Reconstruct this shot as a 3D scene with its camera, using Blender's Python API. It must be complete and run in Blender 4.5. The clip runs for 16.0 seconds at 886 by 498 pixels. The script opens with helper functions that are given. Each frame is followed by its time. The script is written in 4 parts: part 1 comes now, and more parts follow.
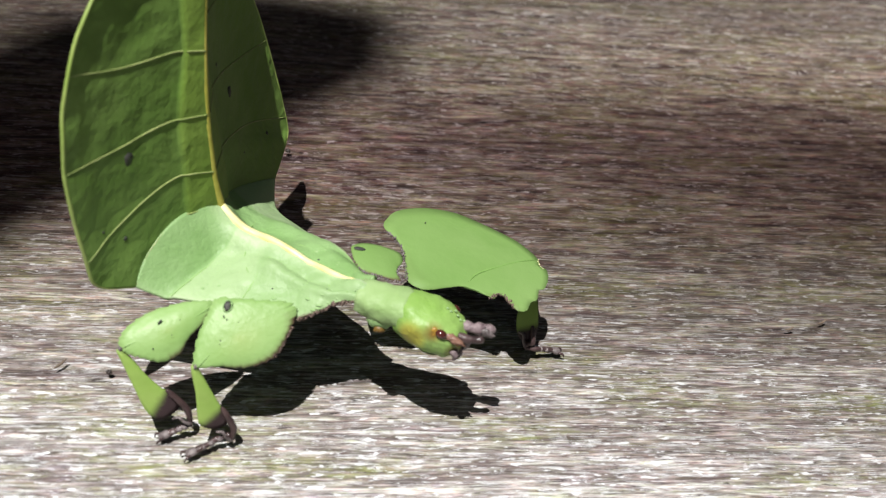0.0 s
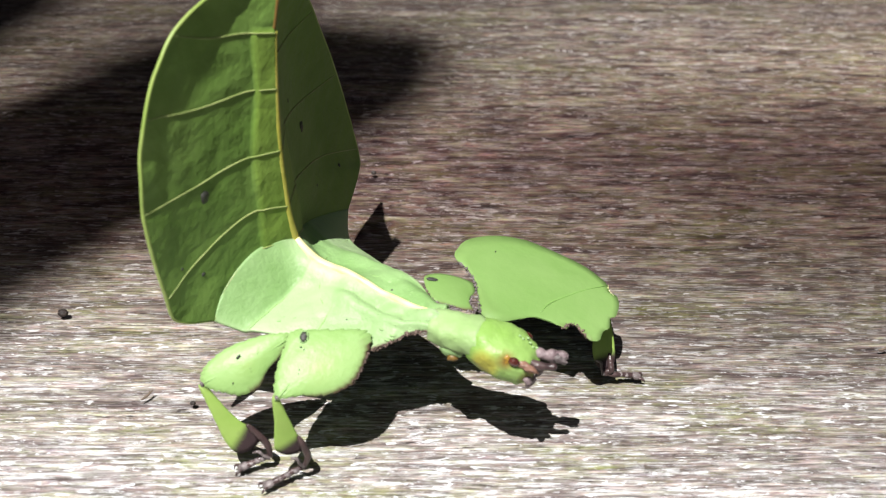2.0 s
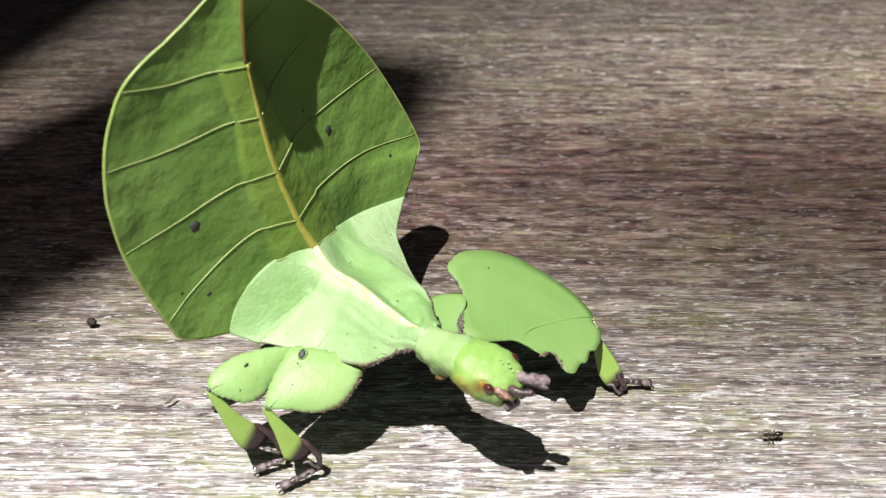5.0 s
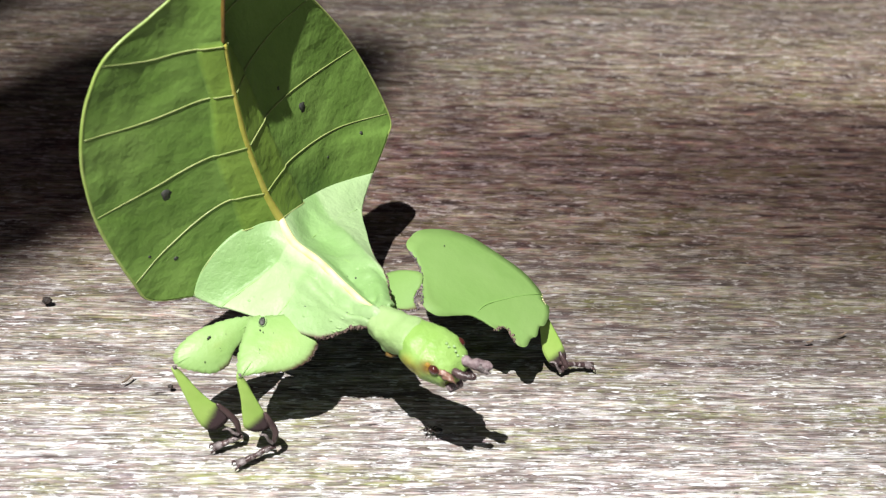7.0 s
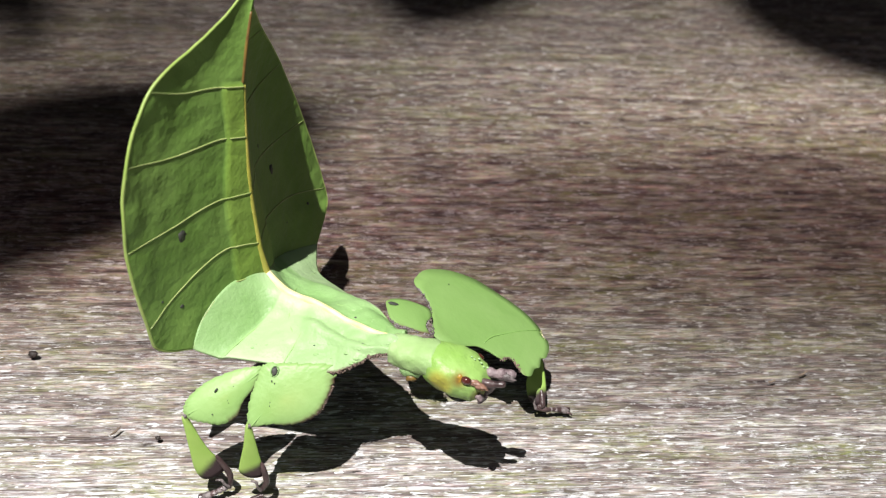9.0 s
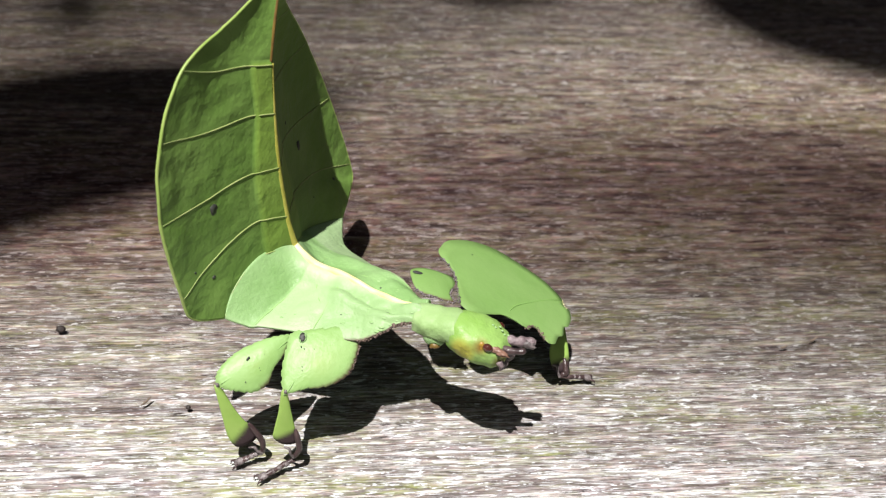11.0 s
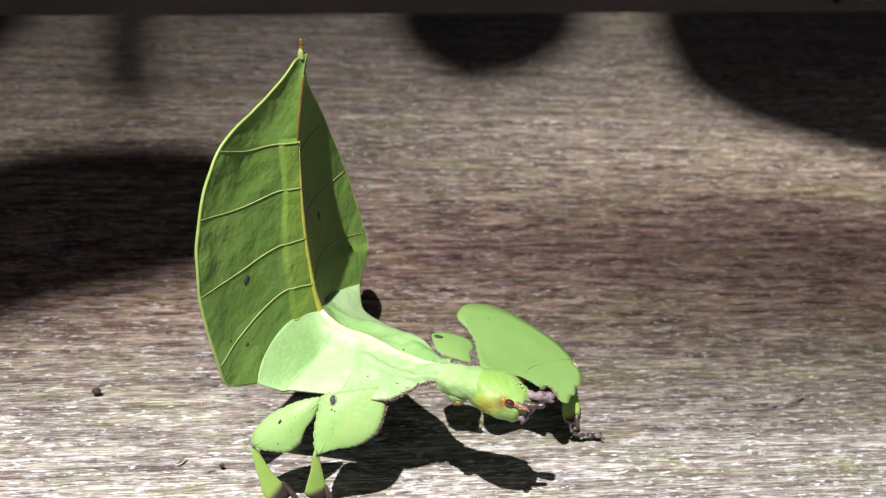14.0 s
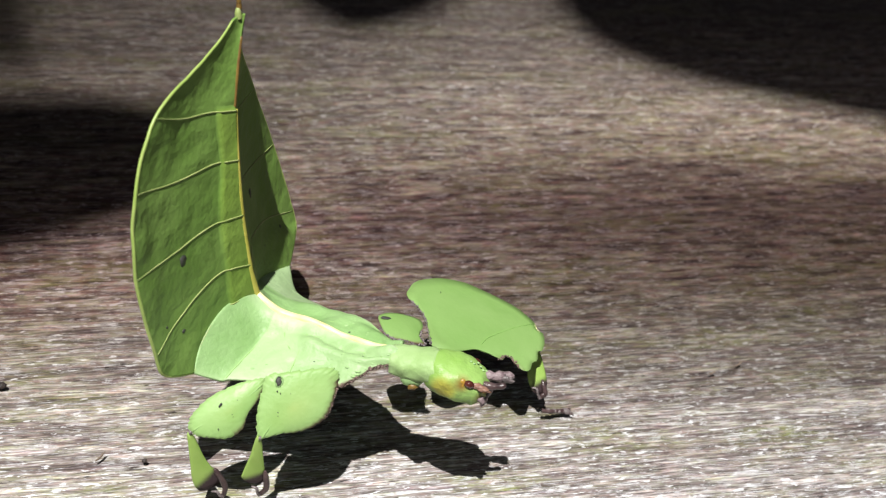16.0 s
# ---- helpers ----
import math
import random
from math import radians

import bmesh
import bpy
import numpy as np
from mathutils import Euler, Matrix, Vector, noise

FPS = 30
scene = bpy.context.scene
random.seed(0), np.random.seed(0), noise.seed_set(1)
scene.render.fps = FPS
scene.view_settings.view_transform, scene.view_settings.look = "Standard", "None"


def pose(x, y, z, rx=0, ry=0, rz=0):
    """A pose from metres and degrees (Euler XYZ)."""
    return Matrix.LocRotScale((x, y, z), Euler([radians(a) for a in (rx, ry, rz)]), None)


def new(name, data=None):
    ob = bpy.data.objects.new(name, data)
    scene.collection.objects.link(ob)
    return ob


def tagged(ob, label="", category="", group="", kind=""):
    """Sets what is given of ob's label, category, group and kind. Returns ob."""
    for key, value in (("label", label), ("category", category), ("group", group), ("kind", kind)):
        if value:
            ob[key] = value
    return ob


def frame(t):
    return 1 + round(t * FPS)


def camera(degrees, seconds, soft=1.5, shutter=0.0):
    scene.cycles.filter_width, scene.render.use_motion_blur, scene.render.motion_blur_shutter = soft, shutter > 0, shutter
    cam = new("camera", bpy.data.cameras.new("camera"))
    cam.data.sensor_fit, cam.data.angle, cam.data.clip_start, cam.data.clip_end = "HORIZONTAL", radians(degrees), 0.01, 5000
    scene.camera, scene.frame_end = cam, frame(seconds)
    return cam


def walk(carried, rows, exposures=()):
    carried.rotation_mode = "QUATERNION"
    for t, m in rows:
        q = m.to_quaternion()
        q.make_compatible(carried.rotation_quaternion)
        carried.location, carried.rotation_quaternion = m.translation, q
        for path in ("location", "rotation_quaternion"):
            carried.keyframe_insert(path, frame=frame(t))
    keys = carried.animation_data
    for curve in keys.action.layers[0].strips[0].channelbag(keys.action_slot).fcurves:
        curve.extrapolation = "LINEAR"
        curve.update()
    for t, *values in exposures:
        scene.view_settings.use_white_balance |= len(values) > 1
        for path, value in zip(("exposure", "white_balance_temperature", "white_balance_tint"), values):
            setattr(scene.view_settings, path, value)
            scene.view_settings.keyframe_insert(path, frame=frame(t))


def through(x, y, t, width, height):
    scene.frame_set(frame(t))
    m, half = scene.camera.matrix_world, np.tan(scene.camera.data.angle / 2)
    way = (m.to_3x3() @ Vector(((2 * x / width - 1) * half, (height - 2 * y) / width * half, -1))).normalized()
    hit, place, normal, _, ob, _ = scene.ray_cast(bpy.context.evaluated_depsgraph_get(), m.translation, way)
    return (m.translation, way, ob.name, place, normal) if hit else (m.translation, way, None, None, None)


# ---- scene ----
CAMERA_PATH = [  # seconds, place in metres, turn in degrees
    (0.0, -0.0091, -0.1660, 0.1101, 54.01, -6.40, -6.21),
    (0.5, -0.0019, -0.1630, 0.1173, 52.73, -0.79, -1.08),
    (1.0, -0.0024, -0.1654, 0.1182, 55.29, -1.79, -2.00),
    (1.5, -0.0014, -0.1643, 0.1164, 52.98, -2.29, -2.18),
    (2.0, -0.0012, -0.1631, 0.1158, 52.88, -1.77, -1.80),
    (2.5, -0.0003, -0.1613, 0.1146, 52.55, -2.41, -2.68),
    (3.0, 0.0004, -0.1650, 0.1168, 53.61, -0.71, -1.24),
    (3.5, 0.0000, -0.1688, 0.1182, 55.00, -0.00, -0.00),
    (4.0, 0.0011, -0.1688, 0.1175, 55.03, 0.51, 0.52),
    (4.5, 0.0013, -0.1685, 0.1176, 54.75, 0.03, 0.04),
    (5.0, 0.0021, -0.1690, 0.1173, 54.11, -0.66, -0.41),
    (5.2, 0.0028, -0.1703, 0.1179, 53.90, -0.99, -0.90),
    (7.3, -0.0031, -0.1722, 0.1259, 51.39, -3.41, -2.77),
    (7.5, -0.0044, -0.1725, 0.1256, 51.10, -3.03, -2.24),
    (8.0, -0.0081, -0.1720, 0.1283, 51.66, -2.17, -0.90),
    (8.5, -0.0057, -0.1733, 0.1330, 52.31, -3.14, -2.61),
    (9.0, -0.0059, -0.1741, 0.1328, 53.13, -4.10, -4.98),
    (9.5, -0.0105, -0.1747, 0.1320, 53.22, -4.14, -5.31),
    (9.7, -0.0095, -0.1757, 0.1319, 53.44, -3.90, -5.34),
    (11.8, -0.0141, -0.1814, 0.1304, 53.27, -4.22, -6.35),
    (12.0, -0.0141, -0.1819, 0.1305, 53.25, -3.90, -6.03),
    (12.3, -0.0148, -0.1833, 0.1332, 53.29, -6.44, -8.51),
    (12.5, -0.0179, -0.1856, 0.1331, 54.21, -5.37, -7.37),
    (13.0, -0.0238, -0.1849, 0.1378, 55.93, -4.83, -6.66),
    (13.5, -0.0246, -0.1867, 0.1356, 55.15, -4.85, -6.79),
    (14.0, -0.0233, -0.1876, 0.1402, 55.78, -5.03, -7.65),
    (14.5, -0.0203, -0.1886, 0.1372, 54.76, -5.21, -8.23),
    (15.0, -0.0252, -0.1908, 0.1406, 52.86, -4.15, -8.49),
    (15.2, -0.0220, -0.1987, 0.1377, 53.59, -5.28, -11.11),
    (15.4, -0.0262, -0.1946, 0.1347, 56.72, -4.70, -10.48),
    (15.5, -0.0286, -0.1904, 0.1334, 56.80, -5.89, -11.98),
    (15.7, -0.0260, -0.1815, 0.1306, 55.45, -7.12, -14.21),
    (16.0, -0.0294, -0.1774, 0.1345, 54.79, -7.06, -13.08),
]

cam = camera(40, 16.0, soft=1.2)
cam.data.dof.use_dof = True
cam.data.dof.focus_distance = 0.178
cam.data.dof.aperture_fstop = 37.0
EXPOSURES = [(0.0, 0.68), (0.5, 0.91), (1.0, 1.02), (1.5, 1.06), (2.5, 1.0), (3.0, 1.0), (5.2, 1.03), (7.3, 1.0), (7.6, 0.95), (8.0, 0.8), (8.5, 0.9), (9.0, 1.0), (9.7, 1.08), (11.8, 0.86), (12.0, 0.87), (12.5, 0.94), (13.0, 1.06), (14.5, 1.08), (15.0, 1.0), (15.5, 0.82), (16.0, 0.92)]
walk(cam, [(t, pose(x, y, z, a, b, c)) for t, x, y, z, a, b, c in CAMERA_PATH], EXPOSURES)

# ---- light: a high sun over the viewer's shoulder and the open sky ----
SUN_WAY = Vector((0.220, 0.330, -1.0)).normalized()
world = bpy.data.worlds.new("sky")
world.use_nodes = True
scene.world = world
sky = world.node_tree.nodes.new("ShaderNodeTexSky")
sky.sky_type, sky.sun_disc = "NISHITA", False
sky.air_density, sky.dust_density, sky.ozone_density = 0.7, 5.0, 0.3
sky.sun_elevation = math.asin(-SUN_WAY.z)
sky.sun_rotation = math.atan2(-SUN_WAY.x, -SUN_WAY.y)
world.node_tree.links.new(sky.outputs[0], world.node_tree.nodes["Background"].inputs[0])
world.node_tree.nodes["Background"].inputs[1].default_value = 0.0115
sun = new("sun", bpy.data.lights.new("sun", "SUN"))
sun.data.energy, sun.data.angle, sun.data.color = 5.0, radians(0.53), (1.0, 0.98, 0.95)
sun.rotation_mode = "QUATERNION"
sun.rotation_quaternion = SUN_WAY.to_track_quat("-Z", "Y")

CM = 0.01


# ---- materials ----
def material(name):
    m = bpy.data.materials.new(name)
    m.use_nodes = True
    return m, m.node_tree, m.node_tree.nodes["Principled BSDF"]


def node(tree, kind, **values):
    n = tree.nodes.new(kind)
    for key, value in values.items():
        n.inputs[key].default_value = value
    return n


def noise_tex(tree, scale, detail=4.0, rough=0.55, stretch=(1, 1, 1)):
    co = tree.nodes.new("ShaderNodeTexCoord")
    mp = tree.nodes.new("ShaderNodeMapping")
    mp.inputs["Scale"].default_value = stretch
    tree.links.new(co.outputs["Object"], mp.inputs["Vector"])
    n = node(tree, "ShaderNodeTexNoise", Scale=scale, Detail=detail, Roughness=rough)
    tree.links.new(mp.outputs[0], n.inputs["Vector"])
    return n.outputs["Fac"]


def ramp(tree, fac, stops):
    r = tree.nodes.new("ShaderNodeValToRGB")
    while len(r.color_ramp.elements) < len(stops):
        r.color_ramp.elements.new(0.5)
    for e, (at, colour) in zip(r.color_ramp.elements, stops):
        e.position, e.color = at, (*colour, 1)
    tree.links.new(fac, r.inputs[0])
    return r.outputs[0]


def mix(tree, fac, a, b, kind="MIX"):
    n = tree.nodes.new("ShaderNodeMix")
    n.data_type, n.blend_type = "RGBA", kind
    for value, socket in ((fac, n.inputs[0]), (a, n.inputs[6]), (b, n.inputs[7])):
        if isinstance(value, (int, float)):
            socket.default_value = value
        elif isinstance(value, tuple):
            socket.default_value = (*value, 1)
        else:
            tree.links.new(value, socket)
    return n.outputs[2]


def bump(tree, bsdf, height, strength, distance):
    b = node(tree, "ShaderNodeBump", Strength=strength, Distance=distance)
    tree.links.new(height, b.inputs["Height"])
    tree.links.new(b.outputs[0], bsdf.inputs["Normal"])
    return b.outputs[0]


def attribute(tree, name):
    a = tree.nodes.new("ShaderNodeAttribute")
    a.attribute_name = name
    return a.outputs["Fac"]


def leaf_material(name, low, high, through, share, rough=0.45, relief=0.5, wear=(0.12, 0.05, 0.045), yellow=(0.55, 0.52, 0.16), wrinkle=False):
    """Green skin of the insect: mottled, a little translucent, browned where the attribute 'worn' is high, yellowed where 'pale' is."""
    m, tree, bsdf = material(name)
    low, high, yellow, wear = [tuple(0.65 * k for k in c) for c in (low, high, yellow, wear)]
    c = ramp(tree, noise_tex(tree, 95, 5), [(0.3, low), (0.7, high)])
    c = mix(tree, ramp(tree, noise_tex(tree, 900, 3), [(0.35, (0, 0, 0)), (0.75, (0.22, 0.22, 0.22))]), c, high)
    c = mix(tree, attribute(tree, "pale"), c, yellow)
    c = mix(tree, attribute(tree, "worn"), c, wear)
    tree.links.new(c, bsdf.inputs["Base Color"])
    bsdf.inputs["Roughness"].default_value = rough
    bsdf.inputs["Specular IOR Level"].default_value = 0.25
    n = bump(tree, bsdf, noise_tex(tree, 150, 4, 0.52) if wrinkle else noise_tex(tree, 420, 5, 0.6), relief, 0.0017 if wrinkle else 0.0004)
    t = node(tree, "ShaderNodeBsdfTranslucent")
    tree.links.new(mix(tree, attribute(tree, "worn"), through, wear), t.inputs[0])
    tree.links.new(n, t.inputs["Normal"])
    s = node(tree, "ShaderNodeMixShader", Fac=share)
    tree.links.new(bsdf.outputs[0], s.inputs[1])
    tree.links.new(t.outputs[0], s.inputs[2])
    tree.links.new(s.outputs[0], tree.nodes["Material Output"].inputs[0])
    return m


def plain_material(name, low, high, scale, rough, relief=0.3, depth=0.0003, stretch=(1, 1, 1), spec=0.4):
    m, tree, bsdf = material(name)
    low, high = [tuple(0.7 * k for k in c) for c in (low, high)]
    f = noise_tex(tree, scale, 5, 0.6, stretch)
    tree.links.new(ramp(tree, f, [(0.3, low), (0.7, high)]), bsdf.inputs["Base Color"])
    bsdf.inputs["Roughness"].default_value = rough
    bsdf.inputs["Specular IOR Level"].default_value = spec
    bump(tree, bsdf, noise_tex(tree, scale * 3, 3, 0.6, stretch), relief, depth)
    return m


def wood_material():
    """Silvery weathered softwood, grain along x: pale ridges, dark broken furrows, a purple-brown strip, algae."""
    m, tree, bsdf = material("weathered_wood")
    # the grain runs along x and bends a little
    place = tree.nodes.new("ShaderNodeTexCoord")
    drift = node(tree, "ShaderNodeVectorMath")
    drift.operation = "MULTIPLY_ADD"
    tree.links.new(noise_tex(tree, 1.0, 3, 0.55, (55, 130, 40)), drift.inputs[0])
    drift.inputs[1].default_value = (0.0, 0.0009, 0.0)
    tree.links.new(place.outputs["Object"], drift.inputs[2])

    def grain(scale, detail, rough, stretch):
        out = noise_tex(tree, scale, detail, rough, stretch)
        tree.links.new(drift.outputs[0], out.node.inputs["Vector"].links[0].from_node.inputs[0])
        return out

    grey = lambda *stops: [(at, (k, k, k)) for at, k in stops]
    fine = grain(1.0, 4, 0.62, (230, 2500, 300))
    broad = grain(1.0, 3, 0.5, (9, 75, 20))
    # three sizes of broken streaks, from hair-fine ones to finger-wide strips
    c = ramp(tree, fine, [(0.33, (0.085, 0.066, 0.058)), (0.42, (0.185, 0.165, 0.152)), (0.50, (0.275, 0.258, 0.240)), (0.57, (0.375, 0.36, 0.342)), (0.66, (0.60, 0.585, 0.565))])
    c = mix(tree, 0.75, c, ramp(tree, grain(1.0, 4, 0.65, (70, 1250, 200)), [(0.34, (0.50, 0.455, 0.44)), (0.46, (0.88, 0.86, 0.85)), (0.55, (1.06, 1.06, 1.05)), (0.66, (1.40, 1.39, 1.37))]), "MULTIPLY")
    strip = ramp(tree, grain(1.0, 5, 0.62, (16, 210, 90)), [(0.38, (0.62, 0.56, 0.545)), (0.47, (0.90, 0.87, 0.85)), (0.55, (1.07, 1.06, 1.05)), (0.64, (1.24, 1.23, 1.21))])
    c = mix(tree, 0.7, c, strip, "MULTIPLY")
    long = ramp(tree, grain(1.0, 4, 0.60, (5, 330, 60)), [(0.36, (0.50, 0.42, 0.42)), (0.45, (0.84, 0.79, 0.78)), (0.53, (1.05, 1.04, 1.02)), (0.64, (1.30, 1.29, 1.26))])
    c = mix(tree, 0.75, c, long, "MULTIPLY")
    # patches of algae, rust-brown and mauve
    tinge = ramp(tree, grain(1.0, 4, 0.68, (240, 1050, 90)), [(0.33, (0.84, 0.72, 0.90)), (0.42, (1.06, 0.90, 0.82)), (0.48, (1.0, 0.99, 1.0)), (0.56, (1.0, 1.0, 0.98)), (0.62, (0.90, 1.0, 0.70)), (0.70, (1.10, 0.93, 0.74))])
    c = mix(tree, 0.75, c, tinge, "MULTIPLY")
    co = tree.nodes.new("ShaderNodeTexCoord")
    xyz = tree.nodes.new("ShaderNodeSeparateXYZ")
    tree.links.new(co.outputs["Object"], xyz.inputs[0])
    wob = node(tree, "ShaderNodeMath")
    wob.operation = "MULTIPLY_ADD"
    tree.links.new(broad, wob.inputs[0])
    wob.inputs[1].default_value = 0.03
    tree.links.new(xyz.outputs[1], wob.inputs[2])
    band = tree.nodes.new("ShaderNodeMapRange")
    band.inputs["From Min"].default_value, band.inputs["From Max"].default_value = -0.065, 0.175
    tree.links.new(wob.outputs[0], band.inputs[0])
    # pale in front, a dark purple-brown strip, lighter beyond, dark at the back
    depth_tone = ramp(tree, band.outputs[0], [(0.04, (1.86, 1.86, 1.90)), (0.13, (1.46, 1.44, 1.44)), (0.19, (0.86, 0.82, 0.80)), (0.25, (0.56, 0.51, 0.48)), (0.31, (0.41, 0.345, 0.325)), (0.36, (0.335, 0.262, 0.256)), (0.42, (0.32, 0.245, 0.245)), (0.47, (0.44, 0.37, 0.35)), (0.53, (0.60, 0.545, 0.515)), (0.62, (0.56, 0.515, 0.49)), (0.75, (0.345, 0.315, 0.30)), (1.0, (0.19, 0.175, 0.168))])
    # dark rotten flakes, strongest in the brown band
    flakes = ramp(tree, grain(1.0, 5, 0.70, (80, 520, 90)), [(0.37, (0.20, 0.13, 0.155)), (0.44, (0.50, 0.37, 0.36)), (0.50, (0.92, 0.83, 0.76)), (0.56, (1.20, 1.15, 1.05)), (0.62, (1.75, 1.70, 1.58))])
    flakes = mix(tree, 0.8, flakes, ramp(tree, grain(1.0, 4, 0.66, (210, 760, 90)), [(0.36, (0.55, 0.36, 0.50)), (0.44, (1.10, 0.80, 0.66)), (0.50, (1.0, 1.0, 1.0)), (0.57, (0.95, 1.05, 0.66)), (0.66, (1.35, 1.30, 1.20))]), "MULTIPLY")
    where = ramp(tree, band.outputs[0], grey((0.10, 0.25), (0.24, 0.60), (0.34, 1.0), (0.50, 0.95), (0.65, 0.60)))
    c = mix(tree, mix(tree, 1.0, where, (0.5, 0.5, 0.5), "MULTIPLY"), c, (0.265, 0.245, 0.232))
    c = mix(tree, where, c, mix(tree, 1.0, c, flakes, "MULTIPLY"))
    # right side: own tone along y, with its changing shade averaged into the colour
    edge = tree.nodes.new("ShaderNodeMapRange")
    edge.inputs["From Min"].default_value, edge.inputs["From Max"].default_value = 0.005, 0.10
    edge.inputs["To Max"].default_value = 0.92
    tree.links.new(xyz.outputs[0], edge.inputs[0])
    right_tone = mix(tree, edge.outputs[0], (1.0, 1.0, 1.0), ramp(tree, band.outputs[0], [(0.05, (0.66, 0.65, 0.65)), (0.2, (0.57, 0.555, 0.54)), (0.3, (0.52, 0.485, 0.455)), (0.40, (0.51, 0.46, 0.435)), (0.47, (0.86, 0.81, 0.78)), (0.55, (1.22, 1.17, 1.13)), (0.65, (1.25, 1.2, 1.17)), (0.8, (1.15, 1.12, 1.10))]))
    # left side: lighter through the middle, much darker at the back
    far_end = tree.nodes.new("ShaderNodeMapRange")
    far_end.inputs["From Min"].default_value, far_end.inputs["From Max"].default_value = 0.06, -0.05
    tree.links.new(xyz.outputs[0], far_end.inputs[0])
    tone_values = mix(tree, far_end.outputs[0], (1.0, 1.0, 1.0), ramp(tree, band.outputs[0], [(0.10, (1.0, 1.0, 1.0)), (0.22, (1.25, 1.25, 1.25)), (0.34, (1.7, 1.7, 1.7)), (0.43, (1.4, 1.4, 1.4)), (0.54, (0.44, 0.415, 0.395))]))
    tint = mix(tree, 1.0, mix(tree, 1.0, depth_tone, right_tone, "MULTIPLY"), tone_values, "MULTIPLY")
    moss = ramp(tree, grain(1.0, 4, 0.6, (28, 110, 30)), grey((0.50, 0), (0.64, 0.55)))
    rough = ramp(tree, grain(1.0, 5, 0.7, (300, 1100, 90)), grey((0.42, 0.05), (0.60, 1.0)))
    c = mix(tree, mix(tree, 1.0, moss, rough, "MULTIPLY"), c, (0.24, 0.265, 0.06))
    # cracks along the grain and pale raised fibres, both broken into short lengths
    for stretch, at, width, paint, share in (((45, 1500, 300), 0.485, 0.030, (0.66, 0.645, 0.62), 0.8), ((90, 2300, 300), 0.55, 0.040, (0.62, 0.60, 0.575), 0.75), ((38, 1300, 300), 0.43, 0.030, (0.038, 0.027, 0.022), 0.85), ((80, 2100, 300), 0.53, 0.030, (0.05, 0.036, 0.03), 0.75)):
        line = ramp(tree, grain(1.0, 3, 0.55, stretch), grey((at - width, 0), (at, share), (at + width, 0)))
        gaps = ramp(tree, grain(1.0, 3, 0.6, (stretch[0] * 6.0, stretch[1] * 0.3, 200)), grey((0.47, 0), (0.55, 1)))
        c = mix(tree, mix(tree, 1.0, line, gaps, "MULTIPLY"), c, paint)
    white = ramp(tree, grain(1.0, 3, 0.6, (430, 1700, 400)), grey((0.61, 0), (0.66, 0.85)))
    c = mix(tree, white, c, (0.74, 0.72, 0.69))
    dark = ramp(tree, grain(1.0, 4, 0.65, (330, 1900, 400)), grey((0.31, 0.9), (0.37, 0)))
    c = mix(tree, dark, c, (0.025, 0.018, 0.016))
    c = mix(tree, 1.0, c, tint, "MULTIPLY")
    c = mix(tree, 1.0, c, (0.606, 0.644, 0.69), "MULTIPLY")
    tree.links.new(c, bsdf.inputs["Base Color"])
    bsdf.inputs["Roughness"].default_value = 0.75
    bsdf.inputs["Specular IOR Level"].default_value = 0.1
    bump(tree, bsdf, fine, 1.0, 0.0004)
    return m


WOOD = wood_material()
ABDOMEN = leaf_material("abdomen_skin", (0.135, 0.262, 0.042), (0.225, 0.375, 0.085), (0.20, 0.40, 0.03), 0.010, 0.5, 0.5, yellow=(0.30, 0.44, 0.06), wrinkle=True)
BODY = leaf_material("body_skin", (0.28, 0.485, 0.165), (0.42, 0.62, 0.29), (0.30, 0.52, 0.06), 0.12, 0.5, 0.9)
HEAD = leaf_material("head_skin", (0.21, 0.42, 0.055), (0.37, 0.58, 0.17), (0.30, 0.52, 0.06), 0.12, 0.4, 1.0, wear=(0.30, 0.12, 0.02), yellow=(0.50, 0.48, 0.08))
THORAX = leaf_material("thorax_skin", (0.235, 0.43, 0.135), (0.325, 0.52, 0.215), (0.30, 0.52, 0.06), 0.12, 0.45, 0.9, yellow=(0.54, 0.70, 0.40))
LOBE = leaf_material("lobe_skin", (0.205, 0.375, 0.095), (0.265, 0.435, 0.135), (0.26, 0.50, 0.05), 0.12, 0.6, 0.3)
LEG = leaf_material("leg_skin", (0.265, 0.465, 0.13), (0.40, 0.61, 0.24), (0.28, 0.5, 0.06), 0.12, 0.42, 0.45)
SHIN = leaf_material("shin_skin", (0.27, 0.45, 0.08), (0.40, 0.57, 0.15), (0.28, 0.5, 0.06), 0.1, 0.5, 0.35, wear=(0.055, 0.035, 0.038))
VEIN = plain_material("vein", (0.27, 0.36, 0.10), (0.42, 0.47, 0.19), 300, 0.4)
RIM = plain_material("rim", (0.27, 0.40, 0.08), (0.40, 0.50, 0.15), 300, 0.4)
RIDGE = plain_material("pale_ridge", (0.74, 0.68, 0.24), (0.90, 0.86, 0.50), 260, 0.35)
RIB = plain_material("yellow_rib", (0.48, 0.46, 0.07), (0.66, 0.58, 0.13), 300, 0.45)
RUST = plain_material("rusty_rib", (0.10, 0.045, 0.015), (0.26, 0.17, 0.03), 300, 0.5)
CREASE = plain_material("green_crease", (0.19, 0.36, 0.08), (0.24, 0.43, 0.115), 300, 0.5)
WRINKLE = plain_material("green_wrinkle", (0.26, 0.45, 0.12), (0.32, 0.52, 0.18), 300, 0.5)
DARK_SPOT = plain_material("dark_spot", (0.02, 0.025, 0.02), (0.06, 0.06, 0.05), 900, 0.6)
HORN = plain_material("brown_horn", (0.03, 0.017, 0.018), (0.11, 0.07, 0.068), 500, 0.32, 0.6)
